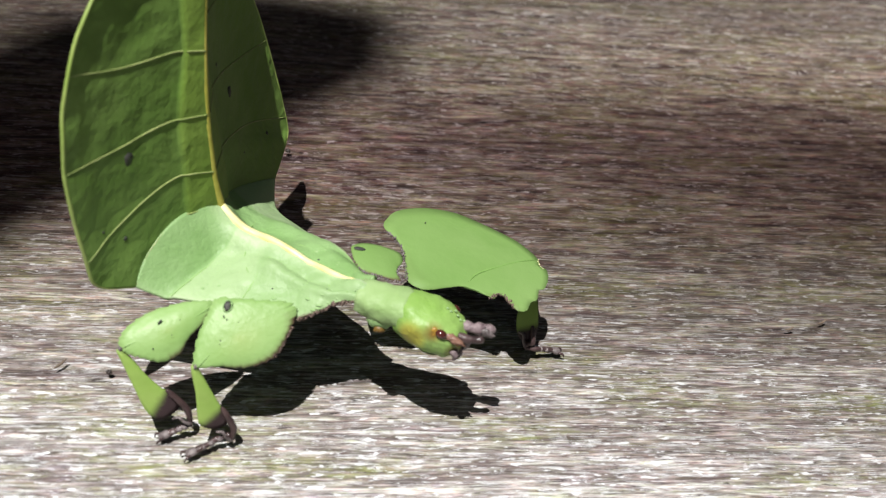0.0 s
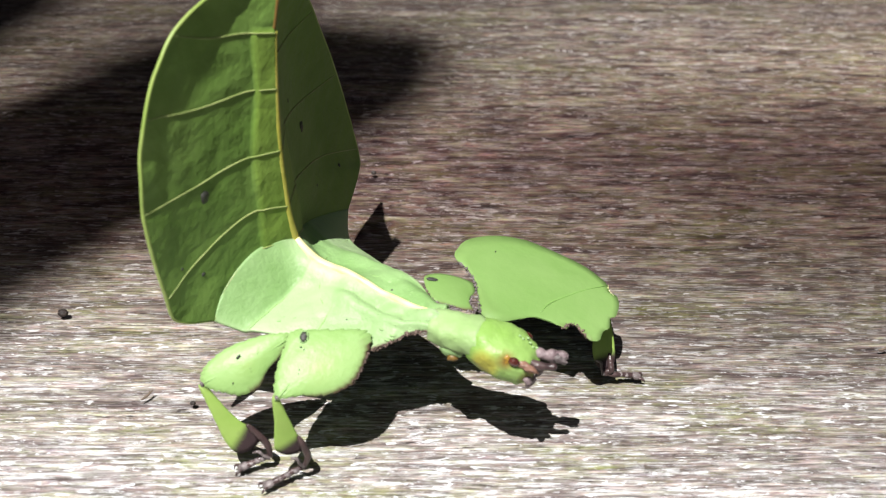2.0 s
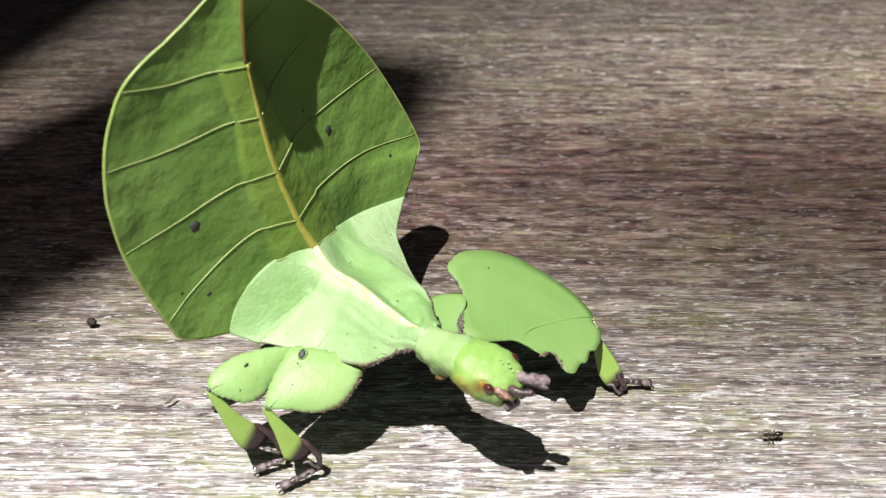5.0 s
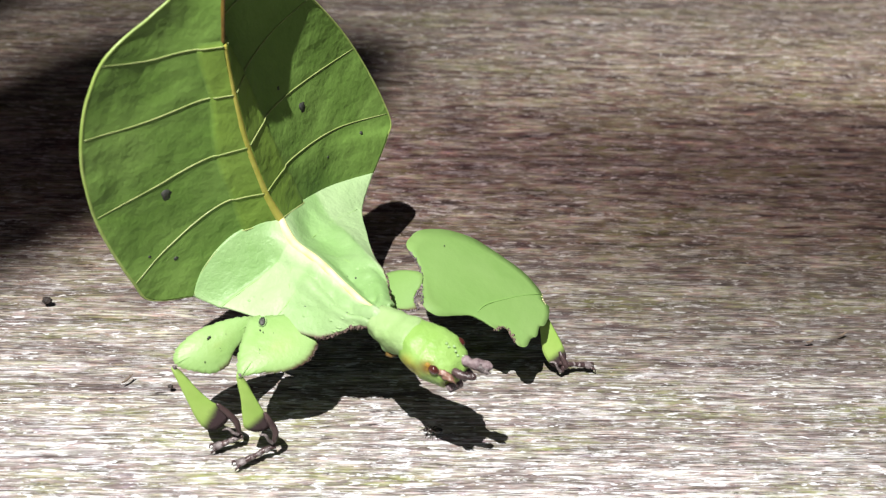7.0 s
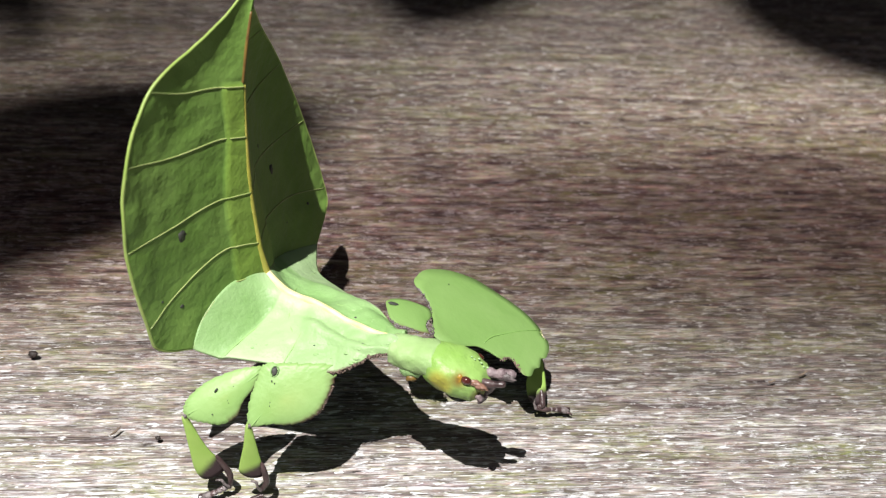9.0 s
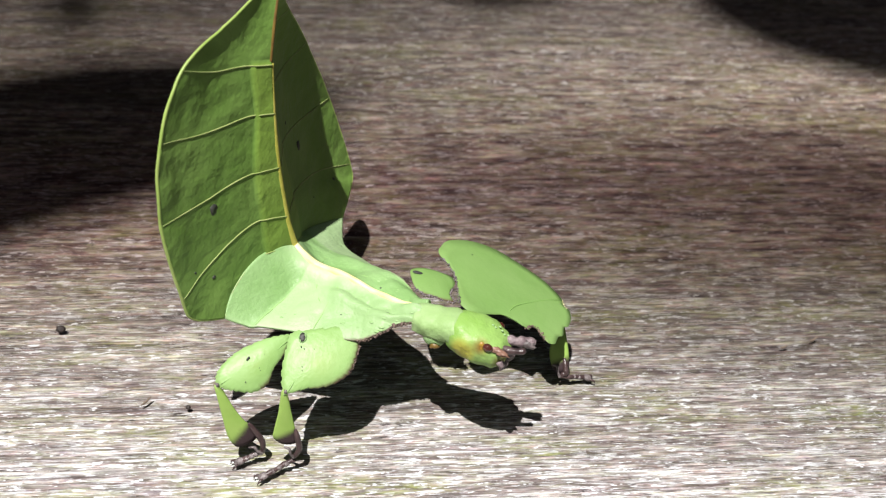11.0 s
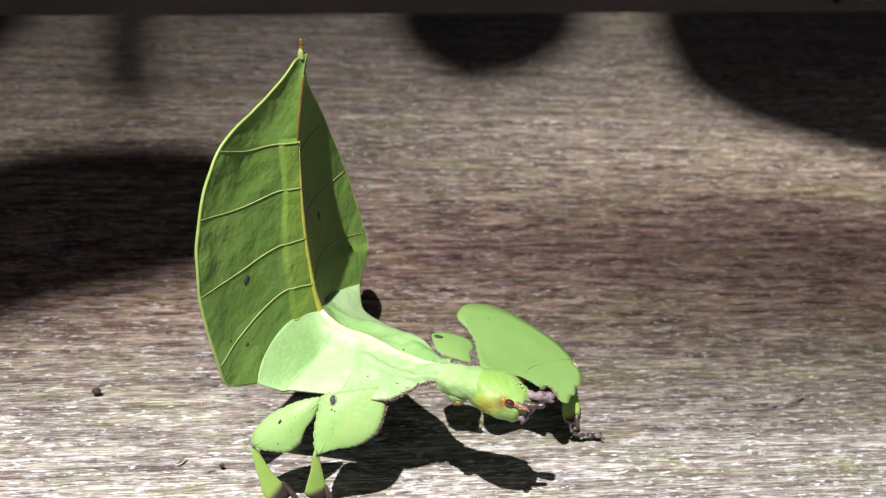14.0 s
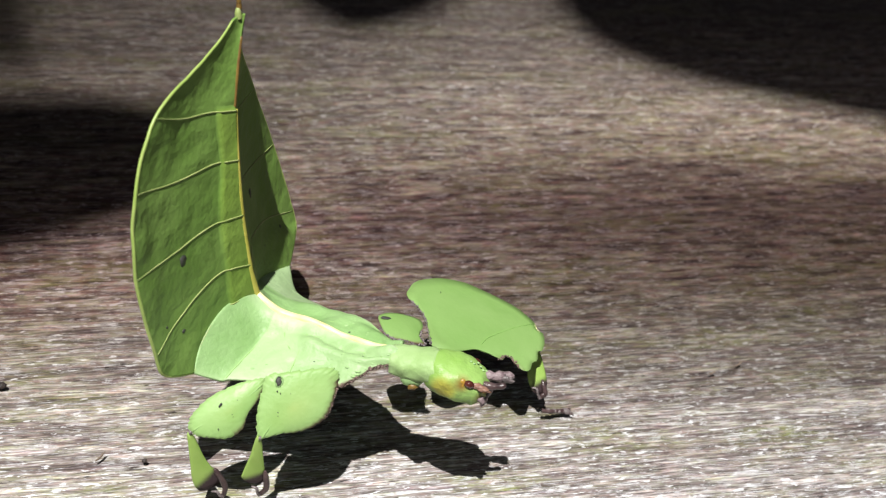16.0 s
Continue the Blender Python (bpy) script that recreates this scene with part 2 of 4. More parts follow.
GREY_HORN = plain_material("grey_horn", (0.07, 0.055, 0.055), (0.26, 0.22, 0.22), 700, 0.4, 0.8)
EYE = plain_material("eye", (0.03, 0.006, 0.005), (0.10, 0.025, 0.018), 900, 0.08, 0.05, spec=0.8)
ORANGE = plain_material("orange_skin", (0.20, 0.085, 0.012), (0.42, 0.25, 0.03), 500, 0.4)
PINK = plain_material("pinkish_skin", (0.14, 0.07, 0.05), (0.36, 0.20, 0.14), 600, 0.4)
FRAY = plain_material("frayed_edge", (0.07, 0.045, 0.04), (0.24, 0.165, 0.13), 700, 0.7, 0.8)
PURPLE = plain_material("purple_skin", (0.12, 0.08, 0.088), (0.36, 0.28, 0.29), 700, 0.5, 0.8)
SEED = plain_material("seed_coat", (0.012, 0.009, 0.008), (0.05, 0.035, 0.03), 900, 0.5, 0.8)
TWIG = plain_material("dry_twig", (0.10, 0.07, 0.05), (0.25, 0.19, 0.14), 600, 0.8)
BARK = plain_material("bark", (0.06, 0.045, 0.03), (0.16, 0.12, 0.08), 60, 0.9)
FOLIAGE = plain_material("foliage", (0.03, 0.07, 0.015), (0.07, 0.13, 0.03), 30, 0.5)
GRASS = plain_material("grass_blade", (0.05, 0.13, 0.03), (0.20, 0.26, 0.10), 25, 0.5)
# near black: the shade behind the plank is put into this colour
EARTH = plain_material("earth", (0.004, 0.003, 0.003), (0.009, 0.007, 0.006), 12, 0.95, spec=0.02)
ANT = plain_material("ant_shell", (0.01, 0.008, 0.007), (0.035, 0.02, 0.015), 900, 0.25, 0.1)


# ---- mesh helpers (centimetres in, metres out) ----
def mesh_of(name, verts, faces, mat, smooth=True, attrs=None):
    me = bpy.data.meshes.new(name)
    me.from_pydata([(x * CM, y * CM, z * CM) for x, y, z in verts], [], faces)
    me.materials.append(mat)
    if smooth:
        me.polygons.foreach_set("use_smooth", [True] * len(me.polygons))
    for key, values in (attrs or {}).items():
        a = me.attributes.new(key, "FLOAT", "POINT")
        a.data.foreach_set("value", values)
    me.update()
    return me


def part(name, me, parent, label=""):
    ob = new(name, me)
    ob.parent = parent
    return tagged(ob, label)


def thing(name, x, y, z, label, category, group="", kind=""):
    ob = new(name)
    ob.empty_display_size = 0.01
    ob.location = (x * CM, y * CM, z * CM)
    return tagged(ob, label, category, group, kind)


def spline(points, n, closed=False):
    """n points on a smooth curve through the given ones."""
    p = np.array(points, float)
    k = len(p)
    out = []
    spans = k if closed else k - 1
    for i in range(n):
        u = i * spans / (n if closed else n - 1)
        a = min(int(u), spans - 1)
        f = u - a
        q = [p[(a + d) % k] if closed else p[min(max(a + d, 0), k - 1)] for d in (-1, 0, 1, 2)]
        out.append(0.5 * (2 * q[1] + (q[2] - q[0]) * f + (2 * q[0] - 5 * q[1] + 4 * q[2] - q[3]) * f * f + (3 * q[1] - q[0] - 3 * q[2] + q[3]) * f ** 3))
    return np.array(out)


def net(rows, nu, nv):
    """A fine grid through a small net of control points."""
    cross = np.array([spline(r, nv) for r in rows])
    return np.stack([spline(cross[:, j], nu) for j in range(nv)], axis=1)


def grid_normals(g):
    du, dv = np.gradient(g, axis=0), np.gradient(g, axis=1)
    n = np.cross(du, dv)
    return n / (np.linalg.norm(n, axis=2, keepdims=True) + 1e-9)


def sheet(name, g, thick, mat, down=None, attrs=None):
    """A closed sheet over the grid g; thick: half thickness, a number or a grid. down: how far the lower face bulges."""
    nu, nv = g.shape[:2]
    n = grid_normals(g)
    thick = np.broadcast_to(np.asarray(thick, float), (nu, nv))[..., None]
    low = g - n * thick if down is None else g - n * thick - np.array([0, 0, 1.0]) * down[..., None]
    verts = np.concatenate([(g + n * thick).reshape(-1, 3), low.reshape(-1, 3)])
    at = lambda i, j, s: s * nu * nv + i * nv + j
    faces = []
    for i in range(nu - 1):
        for j in range(nv - 1):
            faces.append((at(i, j, 0), at(i + 1, j, 0), at(i + 1, j + 1, 0), at(i, j + 1, 0)))
            faces.append((at(i, j, 1), at(i, j + 1, 1), at(i + 1, j + 1, 1), at(i + 1, j, 1)))
    ring = [(i, 0) for i in range(nu)] + [(nu - 1, j) for j in range(1, nv)] + [(i, nv - 1) for i in range(nu - 2, -1, -1)] + [(0, j) for j in range(nv - 2, 0, -1)]
    for (a, b), (c, d) in zip(ring, ring[1:] + ring[:1]):
        faces.append((at(a, b, 0), at(a, b, 1), at(c, d, 1), at(c, d, 0)))
    full = {k: np.concatenate([np.ravel(v), np.ravel(v)]).tolist() for k, v in (attrs or {}).items()}
    return mesh_of(name, verts.tolist(), faces, mat, True, full)


def tube(name, points, radii, mat, sides=8, n=None, flat=1.0, up=(0, 0, 1)):
    """A tapered rounded rod along a smooth curve."""
    n = n or max(6, len(points) * 4)
    p = spline(points, n)
    r = spline([[x] for x in np.atleast_1d(radii)], n)[:, 0] if np.size(radii) > 1 else np.full(n, float(radii))
    d = np.gradient(p, axis=0)
    d /= np.linalg.norm(d, axis=1, keepdims=True) + 1e-9
    verts, faces = [], []
    for i in range(n):
        a = np.cross(d[i], up)
        if np.linalg.norm(a) < 1e-3:
            a = np.cross(d[i], (0.3, 0.9, 0.1))
        a /= np.linalg.norm(a)
        b = np.cross(a, d[i])
        for k in range(sides):
            w = 2 * math.pi * k / sides
            verts.append(p[i] + r[i] * (math.cos(w) * a + flat * math.sin(w) * b))
    for i in range(n - 1):
        for k in range(sides):
            faces.append((i * sides + k, i * sides + (k + 1) % sides, (i + 1) * sides + (k + 1) % sides, (i + 1) * sides + k))
    faces.append(tuple(range(sides - 1, -1, -1)))
    faces.append(tuple((n - 1) * sides + k for k in range(sides)))
    return mesh_of(name, [tuple(v) for v in verts], faces, mat)


def blob(name, centre, axes, mat, rough=0.0, seed=0, nu=14, nv=20, attr=None):
    """A rounded, slightly lumpy body; axes: three half axes as vectors."""
    verts, faces = [], []
    c, axes = np.array(centre, float), np.array(axes, float)
    for i in range(nu + 1):
        th = math.pi * i / nu
        for j in range(nv):
            ph = 2 * math.pi * j / nv
            d = np.array([math.cos(th), math.sin(th) * math.cos(ph), math.sin(th) * math.sin(ph)])
            k = 1 + rough * noise.noise(Vector(d * 2.3) + Vector((seed, 0, 0)))
            verts.append(c + k * (d @ axes))
    for i in range(nu):
        for j in range(nv):
            faces.append((i * nv + j, i * nv + (j + 1) % nv, (i + 1) * nv + (j + 1) % nv, (i + 1) * nv + j))
    attrs = {k: [float(f(v)) for v in verts] for k, f in (attr or {}).items()}
    return mesh_of(name, [tuple(v) for v in verts], faces, mat, True, attrs)


def crust(name, points, size, count, mat, seed=0):
    """Irregular crumbs strung along an edge, as one crusty rim."""
    rng = random.Random(seed)
    path = spline(points, 60)
    verts, faces = [], []
    for k in range(count):
        p = path[rng.randrange(60)] + np.array([rng.gauss(0, 0.3), rng.gauss(0, 0.3), rng.gauss(0, 0.25)]) * size
        r = size * rng.uniform(0.25, 0.8)
        b = len(verts)
        for d in ((1, 0, 0), (-1, 0, 0), (0, 1, 0), (0, -1, 0), (0, 0, 1), (0, 0, -1)):
            verts.append(tuple(p + np.array(d) * r * rng.uniform(0.6, 1.3) + np.array([rng.uniform(-0.3, 0.3) * r] * 3)))
        for x in (0, 1):
            for y in (2, 3):
                for z in (4, 5):
                    f = (b + x, b + y, b + z)
                    faces.append(f if (x + y + z) % 2 == 0 else f[::-1])
    return mesh_of(name, verts, faces, mat)


def plate(name, outline, heart, thick, mat, dome=0.05, n=96, saw=0.0, teeth=0, worn=None, rings=9, glow=0.0):
    """A leaf-like lobe in its own xy plane: smooth outline, domed, thin at the edge, finely toothed and browned where worn(x, y) says."""
    rng = random.Random(len(name) * 7 + n)
    o = spline(outline, n, True)
    h = np.array(heart, float)
    verts, faces, browns, pales = [], [], [], []
    edge = []
    for i in range(n):
        d = o[i] - h
        k = 1 + saw * (((i * teeth / n) % 1.0) - 0.5 + rng.uniform(-0.15, 0.15)) * (0.6 + 0.6 * math.sin(i * 11 * math.pi / n + 1) ** 2) if teeth else 1 + saw * rng.uniform(-0.5, 0.5)
        edge.append(h + d * k)
    edge = np.array(edge)
    reach = max(2, n // 7)
    calm = np.mean([np.roll(edge, k, axis=0) for k in range(-reach, reach + 1)], axis=0)
    calm = h + (calm - h) * 1.04
    for side in (1, -1):
        for r in range(rings, 0, -1):
            f = (r / rings) ** 0.7
            for i in range(n):
                x, y = h + (calm[i] - h) * f * (1 - f ** 12) + (edge[i] - h) * f ** 13
                lift = dome * (1 - f * f)
                verts.append((x, y, lift + side * thick * (1 - 0.75 * f ** 6)))
                pales.append(glow * (1 - f) * (0.6 + 0.5 * noise.noise(Vector((x * 3, y * 3, 1.0)))))
                browns.append(min(1.0, max(0.0, worn(x, y) if worn else 0.0) * max(0.0, (f - 0.90) / 0.1)))
        verts.append((h[0], h[1], dome + side * thick))
        browns.append(0.0)
        pales.append(glow)
    half = rings * n + 1
    for s in (0, 1):
        b = s * half
        for r in range(rings - 1):
            for i in range(n):
                q = (b + r * n + i, b + r * n + (i + 1) % n, b + (r + 1) * n + (i + 1) % n, b + (r + 1) * n + i)
                faces.append(q if s == 0 else q[::-1])
        for i in range(n):
            q = (b + (rings - 1) * n + i, b + (rings - 1) * n + (i + 1) % n, b + rings * n)
            faces.append(q if s == 0 else q[::-1])
    for i in range(n):
        faces.append((i, half + i, half + (i + 1) % n, (i + 1) % n))
    return mesh_of(name, verts, faces, mat, True, {"worn": browns, "pale": pales})


# ---- the wooden plank and the ground it lies on ----
def build_plank():
    """A broad weathered plank; its visible stretch carries real furrows along the grain."""
    plank = tagged(new("wooden_plank"), "broad weathered grey-brown softwood plank with furrowed grain", "plank", kind="structure")
    nx, ny = 260, 760
    xs, ys = np.linspace(-16, 22, nx), np.linspace(-11, 11, ny)
    rng = np.random.default_rng(3)
    h = np.zeros((ny, nx))
    for cells_y, cells_x, amp in ((1100, 60, 0.007), (480, 30, 0.008), (170, 9, 0.010), (40, 4, 0.02)):
        cy, cx = max(4, cells_y), cells_x
        raw = rng.normal(size=(cy + 2, cx + 3))
        fy = np.linspace(0, cy - 1, ny)
        fx = np.linspace(0, cx, nx)
        iy, ix = fy.astype(int), fx.astype(int)
        ty, tx = (fy - iy)[:, None], (fx - ix)[None, :]
        ty, tx = ty * ty * (3 - 2 * ty), tx * tx * (3 - 2 * tx)
        a = raw[iy][:, ix] * (1 - tx) + raw[iy][:, ix + 1] * tx
        b = raw[iy + 1][:, ix] * (1 - tx) + raw[iy + 1][:, ix + 1] * tx
        h += amp * (a * (1 - ty) + b * ty)
    h -= h.max()
    h = np.maximum(h, -0.09) * np.clip(np.minimum(np.minimum(xs[None, :] + 16, 22 - xs[None, :]), np.minimum(ys[:, None] + 11, 11 - ys[:, None])), 0, 1)
    X, Y = np.meshgrid(xs, ys)
    verts = np.stack([X, Y, h], 2).reshape(-1, 3)
    i = np.arange(ny - 1)[:, None] * nx + np.arange(nx - 1)[None, :]
    faces = np.stack([i, i + 1, i + 1 + nx, i + nx], 2).reshape(-1, 4)
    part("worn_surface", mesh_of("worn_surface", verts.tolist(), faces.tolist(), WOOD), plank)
    x0, x1, y0, d = -70, 90, -13, -6
    back = lambda x: 13.75 + 0.08 * x
    v = [(x0, y0, 0), (x1, y0, 0), (x1, back(x1) - 0.5, 0), (x0, back(x0) - 0.5, 0), (-16, -11, 0), (22, -11, 0), (22, 11, 0), (-16, 11, 0),
         (x0, y0, d), (x1, y0, d), (x1, back(x1), d), (x0, back(x0), d), (x1, back(x1), -0.4), (x0, back(x0), -0.4)]
    f = [(0, 1, 5, 4), (1, 2, 6, 5), (2, 3, 7, 6), (3, 0, 4, 7), (0, 8, 9, 1), (1, 9, 10, 12, 2), (2, 12, 13, 3), (12, 10, 11, 13), (3, 13, 11, 8, 0), (11, 10, 9, 8)]
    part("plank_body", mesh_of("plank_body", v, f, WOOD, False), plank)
    r = 60000
    ground = new("ground", mesh_of("ground", [(-r, -r, -6.05), (r, -r, -6.05), (r, r, -6.05), (-r, r, -6.05)], [(0, 1, 2, 3)], EARTH, False))
    tagged(ground, "bare earth under the plank, near black in place of shade", "ground", kind="structure")
    # a blurred strip of grass behind the plank
    rng = random.Random(21)
    verts, faces = [], []
    for k in range(2600):
        x, y = rng.uniform(-45, 75), 30.5 + 30 * rng.random() ** 1.3
        a, h, w = rng.uniform(0, 6.3), rng.uniform(3, 8), rng.uniform(0.25, 0.5)
        lean = rng.uniform(0.5, 3.5)
        cx, cy = math.cos(a), math.sin(a)
        b = len(verts)
        for z, q, k2 in ((0, 1.0, 0.0), (0.5, 0.8, 0.25), (0.85, 0.45, 0.7)):
            verts += [(x - cy * w * q + cx * lean * k2, y + cx * w * q + cy * lean * k2, -6.05 + h * z), (x + cy * w * q + cx * lean * k2, y - cx * w * q + cy * lean * k2, -6.05 + h * z)]
        verts.append((x + cx * lean, y + cy * lean, -6.05 + h))
        faces += [(b, b + 1, b + 3, b + 2), (b + 2, b + 3, b + 5, b + 4), (b + 4, b + 5, b + 6)]
    tagged(new("grass", mesh_of("grass", verts, faces, GRASS)), "short green grass growing behind the plank", "grass", kind="stuff")


build_plank()

# ---- the leaf insect ----
PIVOT = Vector((0, 0, 2.0)) * CM
insect = thing("leaf_insect", 0, 0, 0, "green leaf insect with raised leaf-shaped abdomen on weathered wood", "insect")

ROOT = np.array([-1.425, -3.535, 2.046])  # where abdomen and thorax meet
UP_L, OUT_L = np.array([-0.085, 0.011, 0.996]), np.array([-0.591, -0.806, -0.041])
UP_R, OUT_R = np.array([-0.093, 0.013, 0.996]), np.array([0.235, 0.972, 0.009])
NEAR = lambda a, w: ROOT + a * UP_L + w * OUT_L
FAR = lambda a, w: ROOT + a * UP_R + w * OUT_R

NEAR_VEINS = [
    [(0, 0), (0.18, 0.63), (0.01, 1.22), (-0.29, 1.58)],
    [(0.28, 0.04), (0.46, 0.65), (0.30, 1.38), (0.06, 2.10)],
    [(0.56, 0.06), (0.75, 0.66), (0.64, 1.48), (0.46, 2.21)],
    [(1.37, 0.05), (1.52, 0.65), (1.56, 1.45), (1.66, 2.25)],
    [(2.19, -0.04), (2.33, 0.41), (2.48, 1.22), (2.74, 1.97)],
    [(2.92, -0.17), (3.09, 0.30), (3.23, 0.76), (3.52, 1.32)],
    [(3.40, -0.36), (3.47, -0.12), (3.57, 0.14), (3.73, 0.50)],
    [(3.80, -0.55), (3.83, -0.47), (3.86, -0.31), (3.90, -0.12)],
    [(4.06, -0.70), (4.06, -0.62), (4.06, -0.55), (4.06, -0.48)]]
FAR_VEINS = [
    [(0, 0), (-0.40, 0.80), (-0.69, 1.46), (-1.00, 2.14)],
    [(0.28, 0), (0.10, 0.80), (-0.22, 1.72), (-0.68, 2.66)],
    [(0.56, 0), (0.40, 0.80), (0.06, 1.90), (-0.42, 2.92)],
    [(1.37, 0), (1.27, 0.80), (1.08, 1.75), (0.92, 2.76)],
    [(2.19, 0), (2.10, 0.76), (2.13, 1.50), (2.17, 2.24)],
    [(2.92, 0), (2.97, 0.55), (3.03, 1.02), (3.12, 1.46)],
    [(3.40, 0), (3.42, 0.58), (3.44, 0.84), (3.47, 1.10)],
    [(3.80, 0), (3.80, 0.60), (3.80, 0.66), (3.80, 0.72)],
    [(4.06, 0), (4.05, 0.73), (4.05, 0.75), (4.05, 0.77)]]
FAR_RIM = (0.07, 0.13, 0.07, -0.06, -0.10, 0.0, 0.10, 0.22, 0.22)  # how far the margin stands out of the plane
# both halves are cupped towards their upper face
BACK_L, FACE_R = np.array([-0.80, 0.594, -0.078]), np.array([0.968, -0.235, 0.093])
fade = lambda k: min(1.0, (8 - k) / 3)
NEAR_NET = [[NEAR(*p) + d * fade(k) * BACK_L for p, d in zip(row, (0, 0.05, 0.06, 0))] for k, row in enumerate(NEAR_VEINS)]
cup = lambda v: -0.21 * 4 * v * (1 - v)
FAR_NET = [[NEAR(*near[0])] + [FAR(*p) + ((cup(p[1] / row[3][1]) * fade(k) + FAR_RIM[k] * p[1] / row[3][1]) if k < 7 else FAR_RIM[k]) * FACE_R for p in row[1:]] for k, (near, row) in enumerate(zip(NEAR_VEINS, FAR_VEINS))]


def wavy(g, amount, seed):
    """Soft waves over a sheet, none along its inner edge."""
    n = grid_normals(g)
    k = np.array([[noise.noise(Vector(p) * 0.9 + Vector((seed, 0, 0))) + 0.6 * noise.noise(Vector(p) * 3.1) for p in row] for row in g])
    return g + n * (amount * k * np.linspace(0, 1, g.shape[1])[None, :])[..., None]


def build_abdomen_half(name, control, side, label, spots):
    g = wavy(net(control, 120, 60), 0.012 if side > 0 else 0.03, 3 if side > 0 else 9)
    nu, nv = g.shape[:2]
    v = np.linspace(0, 1, nv)[None, :].repeat(nu, 0)
    u = np.linspace(0, 1, nu)[:, None].repeat(nv, 1)
    band = np.clip((0.29 - 0.1 * u - v) / 0.02, 0, 1) * (u < 0.63)
    worn = np.clip((v - 0.985) / 0.015, 0, 1) * np.array([[max(0, noise.noise(Vector((i * 0.13, side, 0)))) for j in range(nv)] for i in range(nu)])
    n = grid_normals(g)
    n = n * np.sign((n * np.array([0.85, -0.5, 0.1])).sum(2).mean())
    g = g + n * (0.035 * band)[..., None]
    half = part(name, sheet(name, g, 0.018 + 0.03 * (1 - v) ** 3, ABDOMEN, None, {"worn": worn, "pale": 0.45 * band}), insect, label)
    for k in range(0, 6):
        if k == 1:
            continue
        idx = int(round(k / (len(control) - 1) * (nu - 1)))
        c = g[idx][::2] + n[idx][::2] * (0.020 + 0.03 * (1 - v[idx][::2]) ** 3)[:, None]
        part("vein", tube("vein", [tuple(p) for p in c], [0.010, 0.011, 0.009, 0.005], VEIN, 6, 30), half, "pale yellow-green side vein")
    edge = g[:, -1]
    part("rim", tube("rim", [tuple(p) for p in edge[::3]], [0.018, 0.024, 0.024, 0.02, 0.016], RIM, 6, 90), half, "pale thickened margin")
    rng = random.Random(5 + side)
    for a, b, r in spots:
        i, j = int(a * (nu - 1)), int(b * (nv - 1))
        p, w = g[i, j] + n[i, j] * (0.018 + 0.005), n[i, j]
        e1 = g[min(i + 1, nu - 1), j] - g[i, j]
        e1 = e1 / np.linalg.norm(e1)
        e2 = np.cross(w, e1)
        ring = [(p + r * rng.uniform(0.7, 1.25) * (math.cos(q) * e1 + math.sin(q) * e2)) for q in np.linspace(0, 2 * math.pi, 14, endpoint=False)]
        low = [x - w * 0.012 for x in ring]
        verts = [tuple(x) for x in ring + low] + [tuple(p + w * 0.006)]
        faces = [(q, (q + 1) % 14, 28) for q in range(14)] + [(q, q + 14, (q + 1) % 14 + 14, (q + 1) % 14) for q in range(14)]
        part("dark_spot", mesh_of("dark_spot", verts, faces, DARK_SPOT), half, "small blackish blemish")
    return half


near_half = build_abdomen_half("abdomen_half", NEAR_NET, -1, "mottled green half of the abdomen with pale veins", [(0.36, 0.60, 0.085), (0.19, 0.72, 0.03), (0.30, 0.16, 0.016), (0.44, 0.16, 0.014), (0.62, 0.1, 0.02), (0.56, 0.15, 0.014), (0.27, 0.82, 0.02)])
far_half = build_abdomen_half("abdomen_half", FAR_NET, 1, "darker green half of the abdomen, folded back", [(0.34, 0.55, 0.075), (0.41, 0.47, 0.03), (0.20, 0.8, 0.03), (0.12, 0.6, 0.02)])

MID = [NEAR(*row[0]) for row in NEAR_VEINS]
ridge_off = np.array([0.03, -0.02, 0.0])
midrib = part("midrib", tube("midrib", [tuple(p + ridge_off) for p in (MID[0], MID[1], MID[2], MID[3], MID[4], MID[5])], [0.075, 0.066, 0.06, 0.055, 0.048], RIB, 8, 40), insect, "yellow raised midrib")
part("rib_tip", tube("rib_tip", [tuple(p + ridge_off) for p in (MID[5], MID[6], MID[7])], [0.028, 0.03, 0.022], RUST, 8, 16), midrib, "rusty brown upper midrib")
part("tail_tip", tube("tail_tip", [tuple(NEAR(4.02, -0.60)), tuple(NEAR(4.10, -0.61)), tuple(NEAR(4.16, -0.63))], [0.05, 0.045, 0.03], VEIN, 8, 12), midrib, "pale worn tail tip")
part("tail_spike", tube("tail_spike", [tuple(NEAR(4.14, -0.64)), tuple(NEAR(4.22, -0.66)), tuple(NEAR(4.30, -0.65))], [0.04, 0.035, 0.02], RUST, 7, 10), midrib, "brown spike at the tail")

